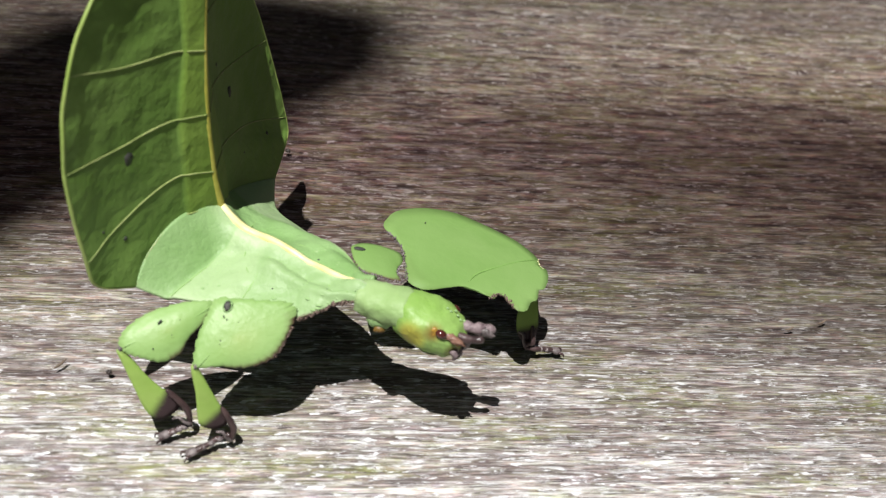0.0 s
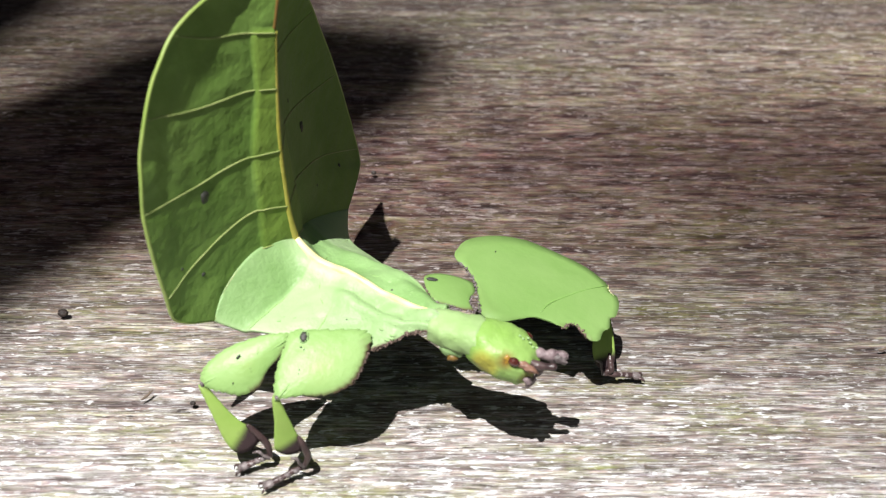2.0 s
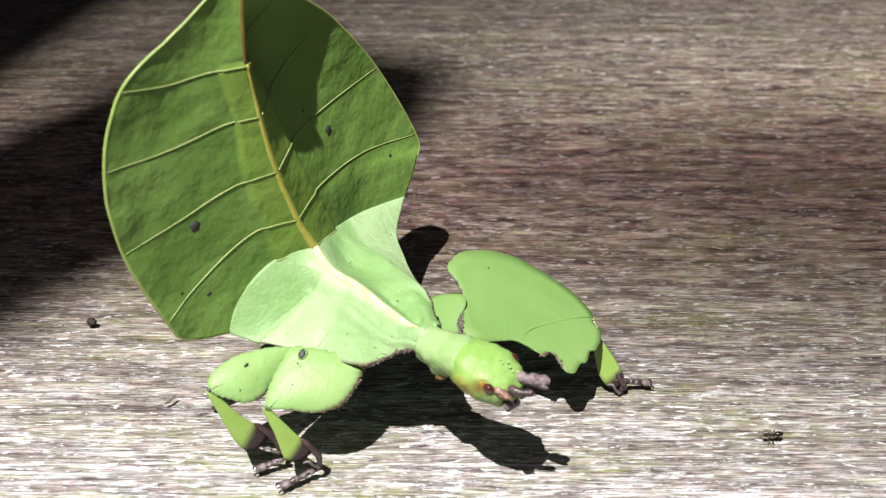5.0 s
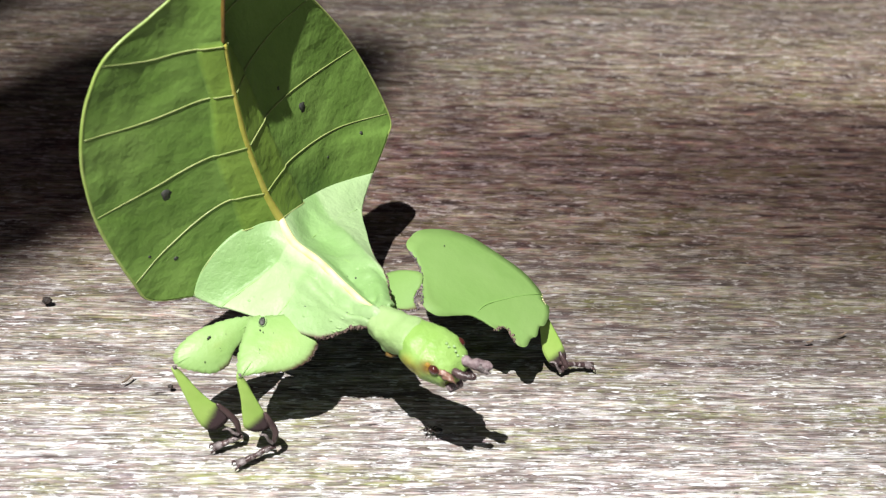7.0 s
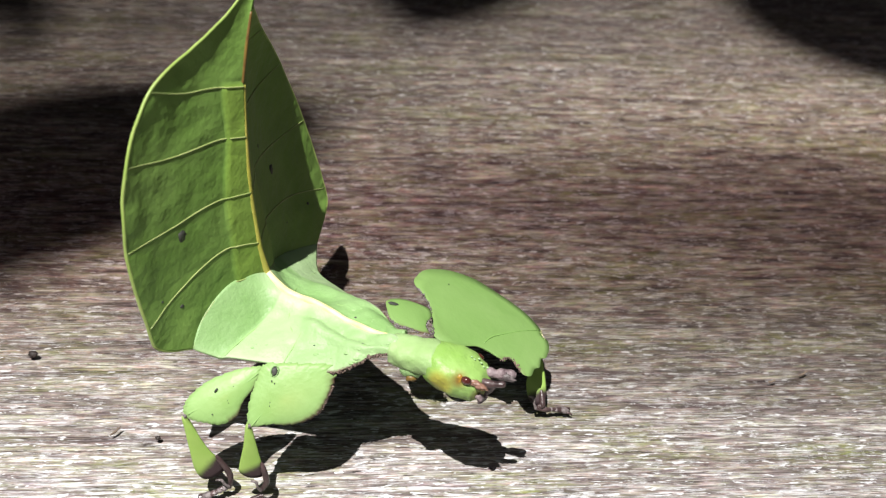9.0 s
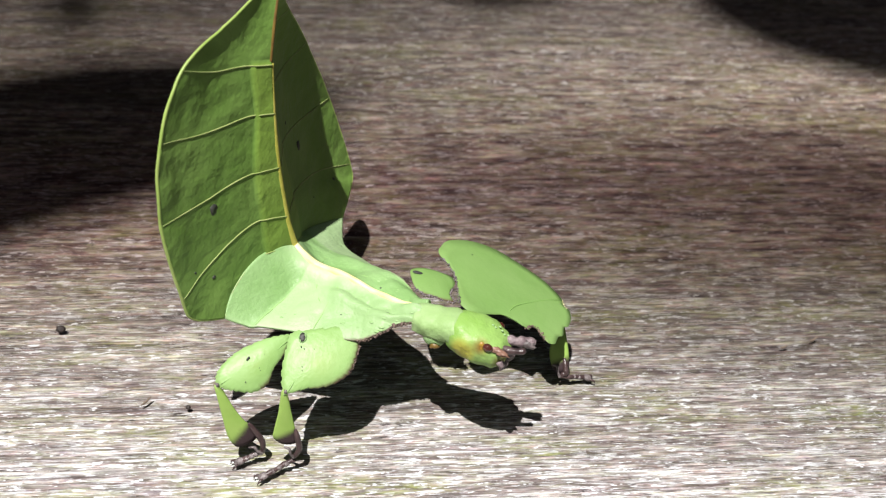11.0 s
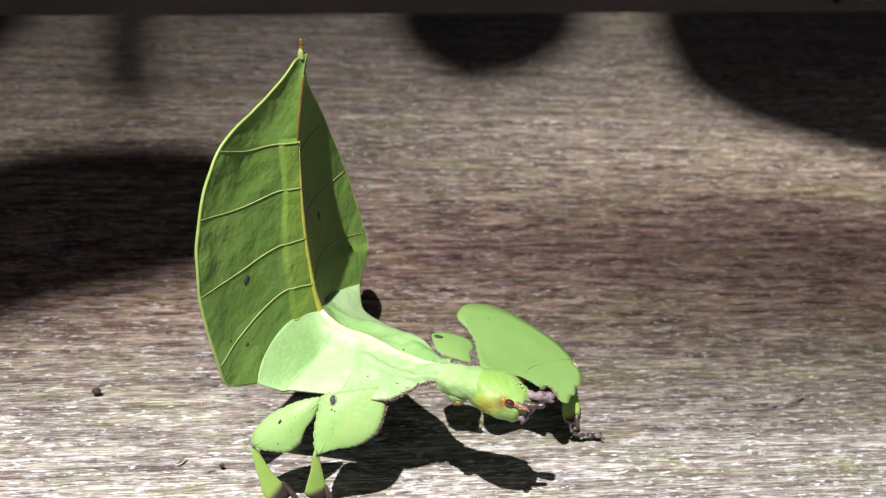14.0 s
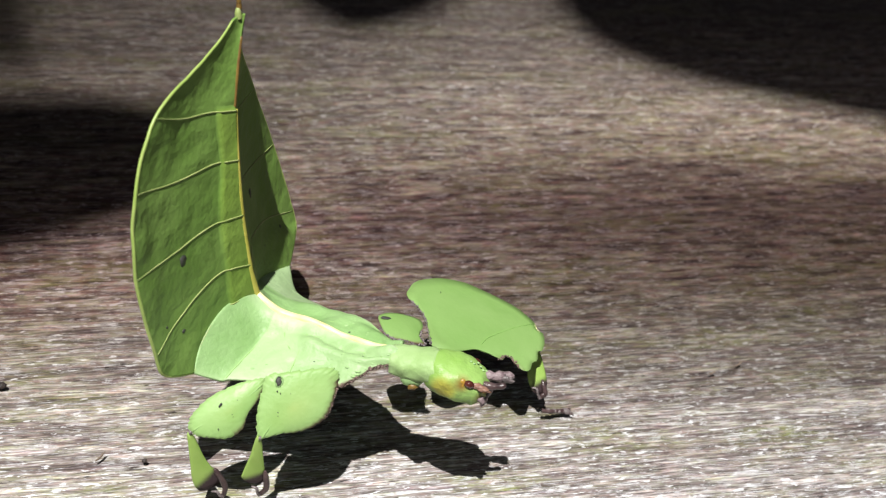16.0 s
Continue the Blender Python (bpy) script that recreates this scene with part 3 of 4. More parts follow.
def build_thorax():
    left, right = NEAR_NET[0], FAR_NET[0]
    rows = [
        [left[3], left[2], left[1], ROOT, right[1], right[2], right[3]]]
    for l, m, r, arch in (((-1.92, -4.86, 1.70), (-1.12, -3.90, 1.92), (-0.72, -2.24, 1.11), 0.02),
                          ((-1.31, -4.98, 1.62), (-0.75, -4.12, 1.90), (-0.38, -3.02, 1.34), 0.03),
                          ((-0.50, -5.16, 1.54), (-0.30, -4.42, 1.88), (0.00, -3.75, 1.60), 0.05),
                          ((-0.17, -5.15, 1.61), (0.06, -4.70, 1.88), (0.30, -4.15, 1.65), 0.06),
                          ((0.11, -5.08, 1.73), (0.28, -4.85, 1.90), (0.44, -4.52, 1.74), 0.05),
                          ((0.40, -5.12, 1.80), (0.48, -4.97, 1.93), (0.60, -4.76, 1.85), 0.04)):
        l, m, r = map(np.array, (l, m, r))
        up = np.array([0, 0, arch])
        rows.append([l, l * 0.67 + m * 0.33 + up * 0.8, l * 0.33 + m * 0.67 + up, m, m * 0.72 + r * 0.28 - np.array([0, 0, 0.07]), m * 0.33 + r * 0.67 + up * 0.8, r])
    g = net(rows, 70, 64)
    nu, nv = g.shape[:2]
    v = np.abs(np.linspace(-1, 1, nv))[None, :].repeat(nu, 0)
    u = np.linspace(0, 1, nu)[:, None].repeat(nv, 1)
    lump = np.array([[noise.noise(Vector(p) * 2.4) + 0.45 * noise.noise(Vector(p) * 6.5) for p in row] for row in g])
    g = g + np.array([0, 0, 1.0]) * ((0.04 + 0.035 * np.clip((u - 0.3) * 4, 0, 1)) * lump * (1 - v ** 4) * np.clip(u * 6, 0, 1))[..., None]
    lean = np.linspace(-1, 1, nv)[None, :].repeat(nu, 0)
    fold = np.interp(u[:, 0], [0, 1 / 6 - 0.012, 1 / 6 + 0.012, 1 / 3, 0.6, 1], [0, -0.17, -0.13, -0.07, 0, 0])
    g = g + np.array([0, 0, 1.0]) * (fold[:, None] * np.clip((v - 0.04) * 6, 0, 1) * np.where(lean < 0, 1.0, 0.25))[..., None]
    g = g + np.array([0, 0, 1.0]) * (0.07 * np.clip(1 - np.abs(lean - 0.30 - 1.1 * u) / 0.16, 0, 1) * np.clip(u * 8, 0, 1))[..., None]
    g = g + np.array([0, 0, 1.0]) * (0.05 * np.clip(1 - np.abs(-lean - 0.25 - 0.9 * (u - 0.3)) / 0.12, 0, 1) * np.clip((u - 0.25) * 8, 0, 1))[..., None]
    down = 0.42 * np.clip(1 - v * 1.5, 0, 1) ** 1.0 * np.clip(u * 5, 0.02, 1) * (1 - 0.35 * u)
    side = np.linspace(-1, 1, nv)[None, :].repeat(nu, 0)
    fray = np.clip((v - 0.94 + 0.03 * lump) / 0.06, 0, 1) * np.clip((u - 0.36) * 6, 0, 1) * np.clip(0.6 + 0.7 * lump, 0, 1)
    left_side, right_side = side < 0, side > 0
    pale = 0.9 * np.clip(1 - v / 0.15, 0, 1) + 0.12 * np.clip(lump + 0.3, 0, 1)
    # panels tilted to and from the sun get that brightness in their colour
    pale = pale + left_side * (0.55 * np.clip((u - 0.160) / 0.012, 0, 1) - 0.30 * np.clip((u - 0.33 - 0.05 * v) / 0.02, 0, 1) + 0.25 * np.clip((v - 0.9) / 0.08, 0, 1))
    pale = pale + right_side * (0.5 * np.clip((v - 0.42 - 0.8 * u) / 0.03, 0, 1))
    pale = np.clip(pale, 0, 1)
    body = part("thorax", sheet("thorax", g, 0.022 + 0.02 * (1 - v), THORAX, down, {"worn": fray, "pale": pale}), insect, "smooth pale green thorax and abdomen base")
    mids = [tuple(p) for p in g[:, nv // 2][::6] + np.array([0, 0, 0.03])]
    part("back_ridge", tube("back_ridge", mids, [0.058, 0.066, 0.056, 0.048, 0.040, 0.012], RIDGE, 10, 50), body, "bright yellow-white ridge along the back")
    rim = g[:, 0]
    part("flange", crust("flange", [tuple(p) for p in rim[36:][::3]], 0.042, 190, FRAY, 3), body, "brownish frayed edge")
    part("flange", crust("flange", [tuple(p) for p in g[30:66, -1][::3]], 0.026, 110, FRAY, 9), body, "brownish frayed edge")
    # seams of the body segments
    for k, amount in ((12, 0.9), (26, 0.7)):
        part("segment_seam", tube("segment_seam", [tuple(p) for p in (g[k, :30:3] + np.array([0, 0, 0.028]))], [0.005, 0.009, 0.005], WRINKLE, 5, 20), body)
    part("segment_seam", tube("segment_seam", [tuple(p) for p in (g[12, 36:63:4] + np.array([0, 0, 0.028]))], [0.005, 0.009, 0.005], WRINKLE, 5, 20), body)
    part("coxa", blob("coxa", (0.64, -5.22, 1.62), [(0.16, -0.05, 0), (0.03, 0.11, 0), (0, 0, 0.15)], BODY, 0.16, 4), body, "knobbly pale green leg base")
    part("coxa_spot", blob("coxa_spot", (0.64, -5.30, 1.52), [(0.075, 0, 0), (0, 0.05, 0), (0, 0, 0.05)], RUST, 0.4, 2, 8, 12), body, "rusty brown knob")
    for k in range(9):
        rng = random.Random(40 + k)
        i, j = rng.randrange(8, 60), rng.randrange(8, 56)
        r = rng.uniform(0.010, 0.02)
        part("speck", blob("speck", g[i, j] + np.array([0, 0, 0.03]), [(r * 1.4, 0, 0), (0, r, 0), (0, 0, 0.008)], DARK_SPOT, 0.3, k, 5, 8), body)
    # wrinkles and joints of the segments
    for i0, j0, i1, j1 in ((14, 29, 26, 16), (44, 28, 52, 8), (58, 29, 62, 6), (20, 36, 34, 52), (50, 35, 58, 56)):
        line = [tuple(g[int(i0 + (i1 - i0) * f), int(j0 + (j1 - j0) * f + 2.5 * math.sin(3.1 * f + i0))] + np.array([0, 0, 0.030])) for f in np.linspace(0, 1, 7)]
        part("wrinkle", tube("wrinkle", line, [0.003, 0.007, 0.006, 0.003], WRINKLE, 5, 18), body)
    rng = random.Random(12)
    for k in range(26):
        i, j = rng.randrange(14, 66), rng.choice((rng.randrange(2, 9), rng.randrange(6, 30), rng.randrange(34, 60)))
        r = rng.uniform(0.012, 0.03)
        part("wart", blob("wart", g[i, j] + np.array([0, 0, 0.022]), [(r * 1.5, 0, 0), (0, r, 0), (0, 0, 0.014)], BODY, 0.2, k, 6, 9), body)
    return body


thorax = build_thorax()


def loft(name, stations, side, up, mat, sides=26, n=26, rough=0.0, seed=0.0, attr=None):
    """A body through oval sections (centre, half width, height above, height below)."""
    c = spline([x[0] for x in stations], n)
    w = spline([x[1:] for x in stations], n)
    verts, faces = [], []
    side, up = np.array(side), np.array(up)
    for i in range(n):
        for k in range(sides):
            q = 2 * math.pi * k / sides
            x, z = math.cos(q), math.sin(q)
            x, z = math.copysign(abs(x) ** 0.85, x), math.copysign(abs(z) ** 0.85, z)
            r = 1 + rough * noise.noise(Vector((i * 0.35, x * 1.7, z * 1.7 + seed)))
            verts.append(c[i] + r * (x * w[i, 0] * side + z * (w[i, 1] if z > 0 else w[i, 2]) * up))
    for i in range(n - 1):
        for k in range(sides):
            faces.append((i * sides + k, i * sides + (k + 1) % sides, (i + 1) * sides + (k + 1) % sides, (i + 1) * sides + k))
    faces.append(tuple(range(sides - 1, -1, -1)))
    faces.append(tuple((n - 1) * sides + k for k in range(sides)))
    attrs = {k: [float(f(v)) for v in verts] for k, f in (attr or {}).items()}
    return mesh_of(name, [tuple(v) for v in verts], faces, mat, True, attrs)


def build_head():
    h = np.array([0.88, -0.36, -0.25])
    h /= np.linalg.norm(h)
    s = np.cross((0, 0, 1), h)
    s /= np.linalg.norm(s)
    t = np.cross(h, s)
    c = np.array([1.25, -5.33, 1.68])
    near_eye = c + 0.19 * h - 0.28 * s + 0.155 * t
    far_eye = c + 0.20 * h + 0.29 * s + 0.10 * t
    far_of = lambda v, p: np.linalg.norm(np.array(v) - p)
    yellow = lambda v: min(1.0, 2.2 * max(0.0, 1 - far_of(v, c - 0.12 * h - 0.34 * s - 0.04 * t) / 0.22))
    brown = lambda v: min(0.9, 0.85 * max(0.0, 1 - far_of(v, c + 0.46 * h - 0.25 * s - 0.05 * t) / 0.18) + 1.2 * max(0.0, 1 - far_of(v, near_eye - 0.10 * h - 0.04 * t) / 0.15))
    head = part("head", loft("head", [(c - 0.43 * h, 0.20, 0.16, 0.18), (c - 0.36 * h, 0.28, 0.22, 0.25), (c - 0.1 * h, 0.35, 0.25, 0.31), (c + 0.15 * h, 0.34, 0.24, 0.32), (c + 0.35 * h - 0.02 * t, 0.27, 0.19, 0.28), (c + 0.47 * h - 0.05 * t, 0.15, 0.09, 0.17)], s, t, HEAD, 34, 30, 0.10, 3.0, {"pale": yellow, "worn": brown}), insect, "pale green head with a yellow cheek")
    p0, p1 = np.array([0.40, -4.95, 1.74]), c - 0.36 * h
    part("pronotum", loft("pronotum", [(p0, 0.21, 0.20, 0.16), (p0 * 0.7 + p1 * 0.3, 0.255, 0.21, 0.18), (p0 * 0.35 + p1 * 0.65, 0.265, 0.21, 0.20), (p1, 0.275, 0.215, 0.23), (p1 + 0.10 * h, 0.27, 0.20, 0.22)], s, (0, 0, 1), BODY, 30, 20, 0.12, 9.0, {"pale": lambda v: 0.10, "worn": lambda v: 0.0}), head, "smooth green neck shield")
    for e in (near_eye, far_eye):
        part("eye", blob("eye", e, [0.074 * h, 0.056 * s, 0.056 * t], EYE, 0, 0, 12, 18), head, "glossy dark red-brown eye")
    part("cheek", blob("cheek", near_eye - 0.11 * h + 0.015 * s - 0.03 * t, [0.11 * h, 0.045 * s, 0.062 * t], ORANGE, 0.45, 5, 14, 20), head, "orange-brown patch behind the eye")
    part("cheek", blob("cheek", near_eye + 0.15 * h + 0.035 * s - 0.02 * t, [0.13 * h, 0.045 * s, 0.045 * t], PINK, 0.7, 7, 14, 20), head, "pinkish streak before the eye")
    part("cheek", blob("cheek", near_eye + 0.22 * h + 0.05 * s - 0.05 * t, [0.05 * h, 0.04 * s, 0.04 * t], ORANGE, 0.3, 2, 8, 12), head)
    for k in (-1, 1):
        a = c + 0.36 * h + 0.11 * k * s + 0.10 * t
        pts = [a, a + 0.14 * h + 0.02 * t, a + 0.27 * h + 0.05 * s + 0.05 * t, a + (0.40 if k > 0 else 0.30) * h + 0.09 * s + 0.07 * t]
        part("antenna", tube("antenna", [tuple(p) for p in pts], [0.05, 0.075, 0.06, 0.085, 0.065, 0.07, 0.03] if k > 0 else [0.045, 0.06, 0.045, 0.05, 0.025], PURPLE if k > 0 else HORN, 8, 26), head, "short stubby purple-grey antenna")
    a = c + 0.66 * h + 0.11 * s + 0.15 * t
    part("antenna_tip", blob("antenna_tip", a, [0.10 * h, 0.05 * s, 0.055 * t], GREY_HORN, 0.8, 3, 12, 16), head, "greyish worn antenna tip")
    rng = random.Random(4)
    for k in range(7):
        p = c + (0.40 + 0.012 * k) * h + (-0.24 + 0.06 * k) * s + (-0.04 - 0.03 * (k % 4)) * t
        part("palp", tube("palp", [tuple(p), tuple(p + 0.06 * h - 0.06 * t), tuple(p + 0.06 * h - 0.13 * t)], [0.045, 0.04, 0.018], (PURPLE, GREY_HORN, HORN)[k % 3], 7, 10), head, "brownish mouthpart")
    for k in range(0, 12, 2):
        q = c + (0.12 + 0.025 * k) * h + rng.uniform(0.1, 0.26) * s
        p = q + (0.245 - 0.10 * max(0, k - 5) / 6) * t - 0.05 * s
        part("wart", blob("wart", p, [0.02 * h, 0.018 * s, 0.012 * t], BODY, 0, 0, 6, 8), head)
    return head


head = build_head()

# far foreleg: broad leaf-like thigh lobes held beside the head
fore_worn = lambda x, y: 0.12 if (x < 0.1 and 0.1 < y < 1.1) else (0.35 if y < -0.18 and 0.85 < x < 1.2 else 0.04)

# outlines in the plane of the thigh: x from the inner corner to the knee side
FORE_OUT = [(-0.01, -0.01), (0.34, -0.01), (0.58, -0.01), (0.75, -0.11), (0.93, -0.28), (1.00, -0.22), (1.10, -0.22), (1.13, -0.36), (1.16, -0.54), (1.30, -0.56), (1.45, -0.42), (1.58, -0.37), (1.71, -0.20), (1.82, -0.17), (1.98, 0.0),
            (2.07, 0.19), (2.01, 0.30), (2.06, 0.40), (2.04, 0.58), (1.90, 0.89), (1.56, 1.27), (1.25, 1.53), (0.82, 1.66), (0.39, 1.62), (0.15, 1.47), (0.01, 1.28), (0.07, 1.04), (0.07, 0.81), (-0.01, 0.53), (-0.15, 0.21)]
fore_femur = part("fore_femur", plate("fore_femur", FORE_OUT, (1.0, 0.62), 0.015, LOBE, 0.03, 240, 0.006, 0, fore_worn, 14), insect, "broad leaf-like green front thigh lobe with nibbled edges")
part("crease", tube("crease", [(0.71, 0.05, 0.026), (0.92, 0.18, 0.038), (1.31, 0.29, 0.036), (1.70, 0.38, 0.026), (2.02, 0.42, 0.014)], [0.006, 0.014, 0.013, 0.010, 0.004], CREASE, 6, 24), fore_femur, "low ridge across the lobe")
part("crust", crust("crust", [(0.03, 1.16, 0.0), (0.06, 0.98, 0.0), (0.06, 0.80, 0.0), (-0.02, 0.52, 0.0), (-0.10, 0.32, 0.0), (-0.15, 0.2, 0.0)], 0.030, 110, GREY_HORN, 5), fore_femur, "dark granular crust along the inner edge")
part("crust", crust("crust", [(0.91, -0.27, 0.0), (1.0, -0.22, 0.0), (1.10, -0.22, 0.0), (1.13, -0.34, 0.0), (1.15, -0.48, 0.0)], 0.030, 70, FRAY, 6), fore_femur, "purplish nibbled notch")
part("knee_scar", crust("knee_scar", [(2.05, 0.16, 0.0), (2.01, 0.30, 0.01), (2.05, 0.42, 0.0)], 0.022, 12, RIDGE, 8), fore_femur, "pale scar by the knee")
INNER_OUT = [(-0.67, 0.81), (-0.60, 0.96), (-0.41, 0.99), (-0.24, 0.94), (-0.06, 0.83), (0.03, 0.72), (-0.02, 0.58), (-0.16, 0.46), (-0.22, 0.36), (-0.20, 0.23), (-0.32, 0.25), (-0.52, 0.37), (-0.67, 0.44), (-0.71, 0.58)]
inner_lobe = part("fore_femur", plate("inner_lobe", INNER_OUT, (-0.38, 0.66), 0.014, LOBE, 0.03, 110, 0.012, 0, lambda x, y: 1.0 if y < 0.45 else 0.1, 8), insect, "small leaf-like inner thigh lobe")
part("crust", crust("crust", [(-0.72, 0.56, 0.0), (-0.66, 0.43, 0.0), (-0.52, 0.36, 0.0), (-0.32, 0.24, 0.0), (-0.20, 0.23, 0.0), (-0.21, 0.36, 0.0), (-0.1, 0.5, 0.0)], 0.030, 120, GREY_HORN, 7), inner_lobe, "dark granular crust along the edge")
part("dark_spot", blob("dark_spot", (-0.54, 0.86, 0.03), [(0.07, -0.03, 0), (0.02, 0.03, 0), (0, 0, 0.012)], DARK_SPOT, 0.3, 3, 6, 12), inner_lobe, "dark blemish")

# legs that bend: a thigh from hip to knee, a shin from knee to ankle, a planted foot
MID_HIP, MID_KNEE, MID_ANKLE, MID_TIP = (-1.31, -5.13, 1.72), (-1.51, -5.71, 1.20), (-1.16, -5.74, 0.14), (-1.58, -5.93, 0.05)
HIND_HIP, HIND_KNEE, HIND_ANKLE, HIND_TIP = (-1.45, -5.03, 1.62), (-2.41, -5.50, 1.20), (-1.62, -5.56, 0.14), (-1.92, -5.64, 0.05)
FORE_KNEE, FORE_ANKLE, FORE_TIP = (2.80, -3.30, 1.02), (2.89, -4.02, 0.14), (3.31, -3.98, 0.05)
TILT = Vector((0, -0.6, 0.6))
KNEE_PATH = [  # seconds, where the middle knee and the hind knee point to, in centimetres
    (0.0, -1.58, -5.59, 1.07, -2.46, -5.38, 1.20),
    (2.0, -1.47, -5.65, 1.24, -2.41, -5.34, 1.17),
    (4.0, -1.60, -5.67, 1.17, -2.46, -5.51, 1.18),
    (4.5, -1.77, -5.66, 1.12, -2.52, -5.51, 1.30),
    (5.0, -1.82, -5.64, 1.07, -2.53, -5.53, 1.30),
    (7.5, -1.59, -5.66, 1.20, -2.45, -5.25, 1.21),
    (8.5, -1.35, -5.61, 1.32, -2.24, -5.39, 1.33),
    (12.5, -1.27, -5.62, 1.24, -2.22, -5.39, 1.27),
    (14.0, -1.33, -5.71, 1.31, -2.25, -5.36, 1.24),
    (15.0, -1.33, -5.73, 1.35, -2.22, -5.40, 1.30),
    (15.5, -1.27, -5.93, 1.78, -2.17, -5.65, 1.71),
    (16.0, -1.22, -5.76, 1.61, -2.11, -5.51, 1.55),
]
HIP_DROP = ((0, 5.2, 7.3, 8.0, 14.5, 15.5, 16.0), (0, 0, 0.05, 0.14, 0.14, 0.06, 0))  # how far the hips hang below the body's pose


# the lobe's inner corner, its knee side and its back corner, second by second
FORE_PATH = [(0.0, 1.23, -4.45, 1.47, 3.05, -3.76, 1.13, 0.81, -3.23, 1.57), (1.5, 1.27, -4.35, 1.37, 3.03, -3.56, 0.94, 0.78, -3.15, 1.49), (3.5, 1.24, -4.48, 1.42, 2.99, -3.63, 1.02, 0.74, -3.29, 1.59),
             (4.0, 1.23, -4.48, 1.42, 2.97, -3.64, 1.01, 0.73, -3.30, 1.60), (4.5, 0.86, -4.69, 1.42, 2.62, -3.98, 0.84, 0.49, -3.48, 1.70), (5.2, 0.86, -4.69, 1.42, 2.62, -3.98, 0.83, 0.49, -3.48, 1.70),
             (7.3, 1.04, -4.50, 1.50, 2.77, -3.78, 0.86, 0.66, -3.28, 1.76), (7.5, 1.09, -4.46, 1.51, 2.82, -3.74, 0.87, 0.71, -3.24, 1.77), (8.0, 1.42, -4.26, 1.64, 3.11, -3.53, 0.89, 1.01, -3.03, 1.82),
             (9.0, 1.45, -4.23, 1.60, 3.16, -3.55, 0.87, 1.06, -3.00, 1.77), (12.0, 1.47, -4.43, 1.72, 3.18, -3.74, 0.98, 1.09, -3.20, 1.92), (14.5, 1.44, -4.48, 1.78, 3.17, -3.80, 1.11, 1.06, -3.25, 1.99),
             (15.0, 1.45, -4.45, 1.77, 3.18, -3.78, 1.11, 1.07, -3.22, 1.96), (15.5, 1.50, -4.43, 1.79, 3.32, -3.84, 1.30, 1.16, -3.23, 1.96), (16.0, 1.72, -4.27, 1.63, 3.56, -3.70, 1.22, 1.39, -3.03, 1.76)]


def limb_frame(a, b, hint):
    """The pose of a limb that starts at a and points to b, its flat side towards hint."""
    a, b = Vector(a), Vector(b)
    x = (b - a).normalized()
    z = (Vector(hint) - Vector(hint).dot(x) * x).normalized()
    y = z.cross(x)
    return Matrix(((x.x, y.x, z.x, a.x), (x.y, y.y, z.y, a.y), (x.z, y.z, z.z, a.z), (0, 0, 0, 1)))


def fore_frame(hip, knee, corner):
    hip, knee, corner = Vector(hip), Vector(knee), Vector(corner)
    return limb_frame(hip, knee, (knee - hip).cross(corner - hip))


MID_FEMUR_OUT = [(-0.05, -0.04), (-0.13, 0.20), (-0.21, 0.50), (-0.28, 0.80), (-0.22, 0.92), (-0.05, 0.93), (0.14, 0.91), (0.30, 0.88), (0.44, 0.82), (0.58, 0.66), (0.67, 0.45), (0.71, 0.27), (0.80, 0.06), (0.83, -0.02), (0.68, -0.07), (0.42, -0.10), (0.16, -0.08)]
HIND_FEMUR_OUT = [(-0.09, 0.04), (0.0, -0.05), (0.27, -0.16), (0.65, -0.23), (0.97, -0.19), (1.13, -0.08), (1.12, 0.06), (1.0, 0.20), (0.81, 0.36), (0.58, 0.39), (0.37, 0.26), (0.15, 0.19)]
MID_TIBIA_OUT = [(-0.03, -0.05), (0.04, 0.02), (0.32, 0.04), (0.62, 0.06), (0.84, 0.08), (0.90, -0.02), (0.86, -0.16), (0.74, -0.26), (0.62, -0.24), (0.32, -0.14)]
HIND_TIBIA_OUT = [(-0.02, -0.04), (0.05, 0.02), (0.3, 0.02), (0.60, 0.0), (0.92, 0.10), (1.06, 0.06), (1.08, -0.12), (1.0, -0.26), (0.80, -0.28), (0.5, -0.20), (0.2, -0.11)]
FORE_TIBIA_OUT = [(-0.02, -0.04), (0.07, 0.03), (0.38, 0.09), (0.72, 0.14), (0.95, 0.13), (1.05, 0.03), (0.98, -0.12), (0.72, -0.17), (0.40, -0.10)]

mid_femur = part("mid_femur", plate("mid_femur", MID_FEMUR_OUT, (0.34, 0.36), 0.030, LEG, 0.045, 200, 0.05, 30, lambda x, y: 1.0 if y > 0.66 and x > -0.15 else (0.7 if y > 0.3 and x > 0.5 else 0.05), glow=0.22), insect, "rounded leaf-like green thigh lobe with a toothed edge")
part("dark_spot", blob("dark_spot", (0.0, 0.12, 0.055), [(0.062, 0.01, 0), (0, 0.036, 0), (0, 0, 0.006)], DARK_SPOT, 0.5, 2, 6, 14), mid_femur, "round black spot near the hip")
part("spot_rim", tube("spot_rim", [(0.075 * math.cos(q), 0.12 + 0.050 * math.sin(q), 0.050) for q in np.linspace(0, 6.1, 12)], [0.006, 0.010, 0.006], BODY, 6, 26), mid_femur, "pale ring round the spot")
part("thigh_ridge", tube("thigh_ridge", [(-0.12, 0.62, 0.03), (0.15, 0.42, 0.058), (0.48, 0.18, 0.048), (0.80, 0.02, 0.02)], [0.006, 0.012, 0.012, 0.015], LEG, 6, 20), mid_femur)
part("crust", crust("crust", [(0.0, 0.93, 0.0), (0.14, 0.91, 0.0), (0.30, 0.88, 0.0), (0.43, 0.82, 0.0)], 0.024, 80, FRAY, 11), mid_femur, "brown frayed edge")
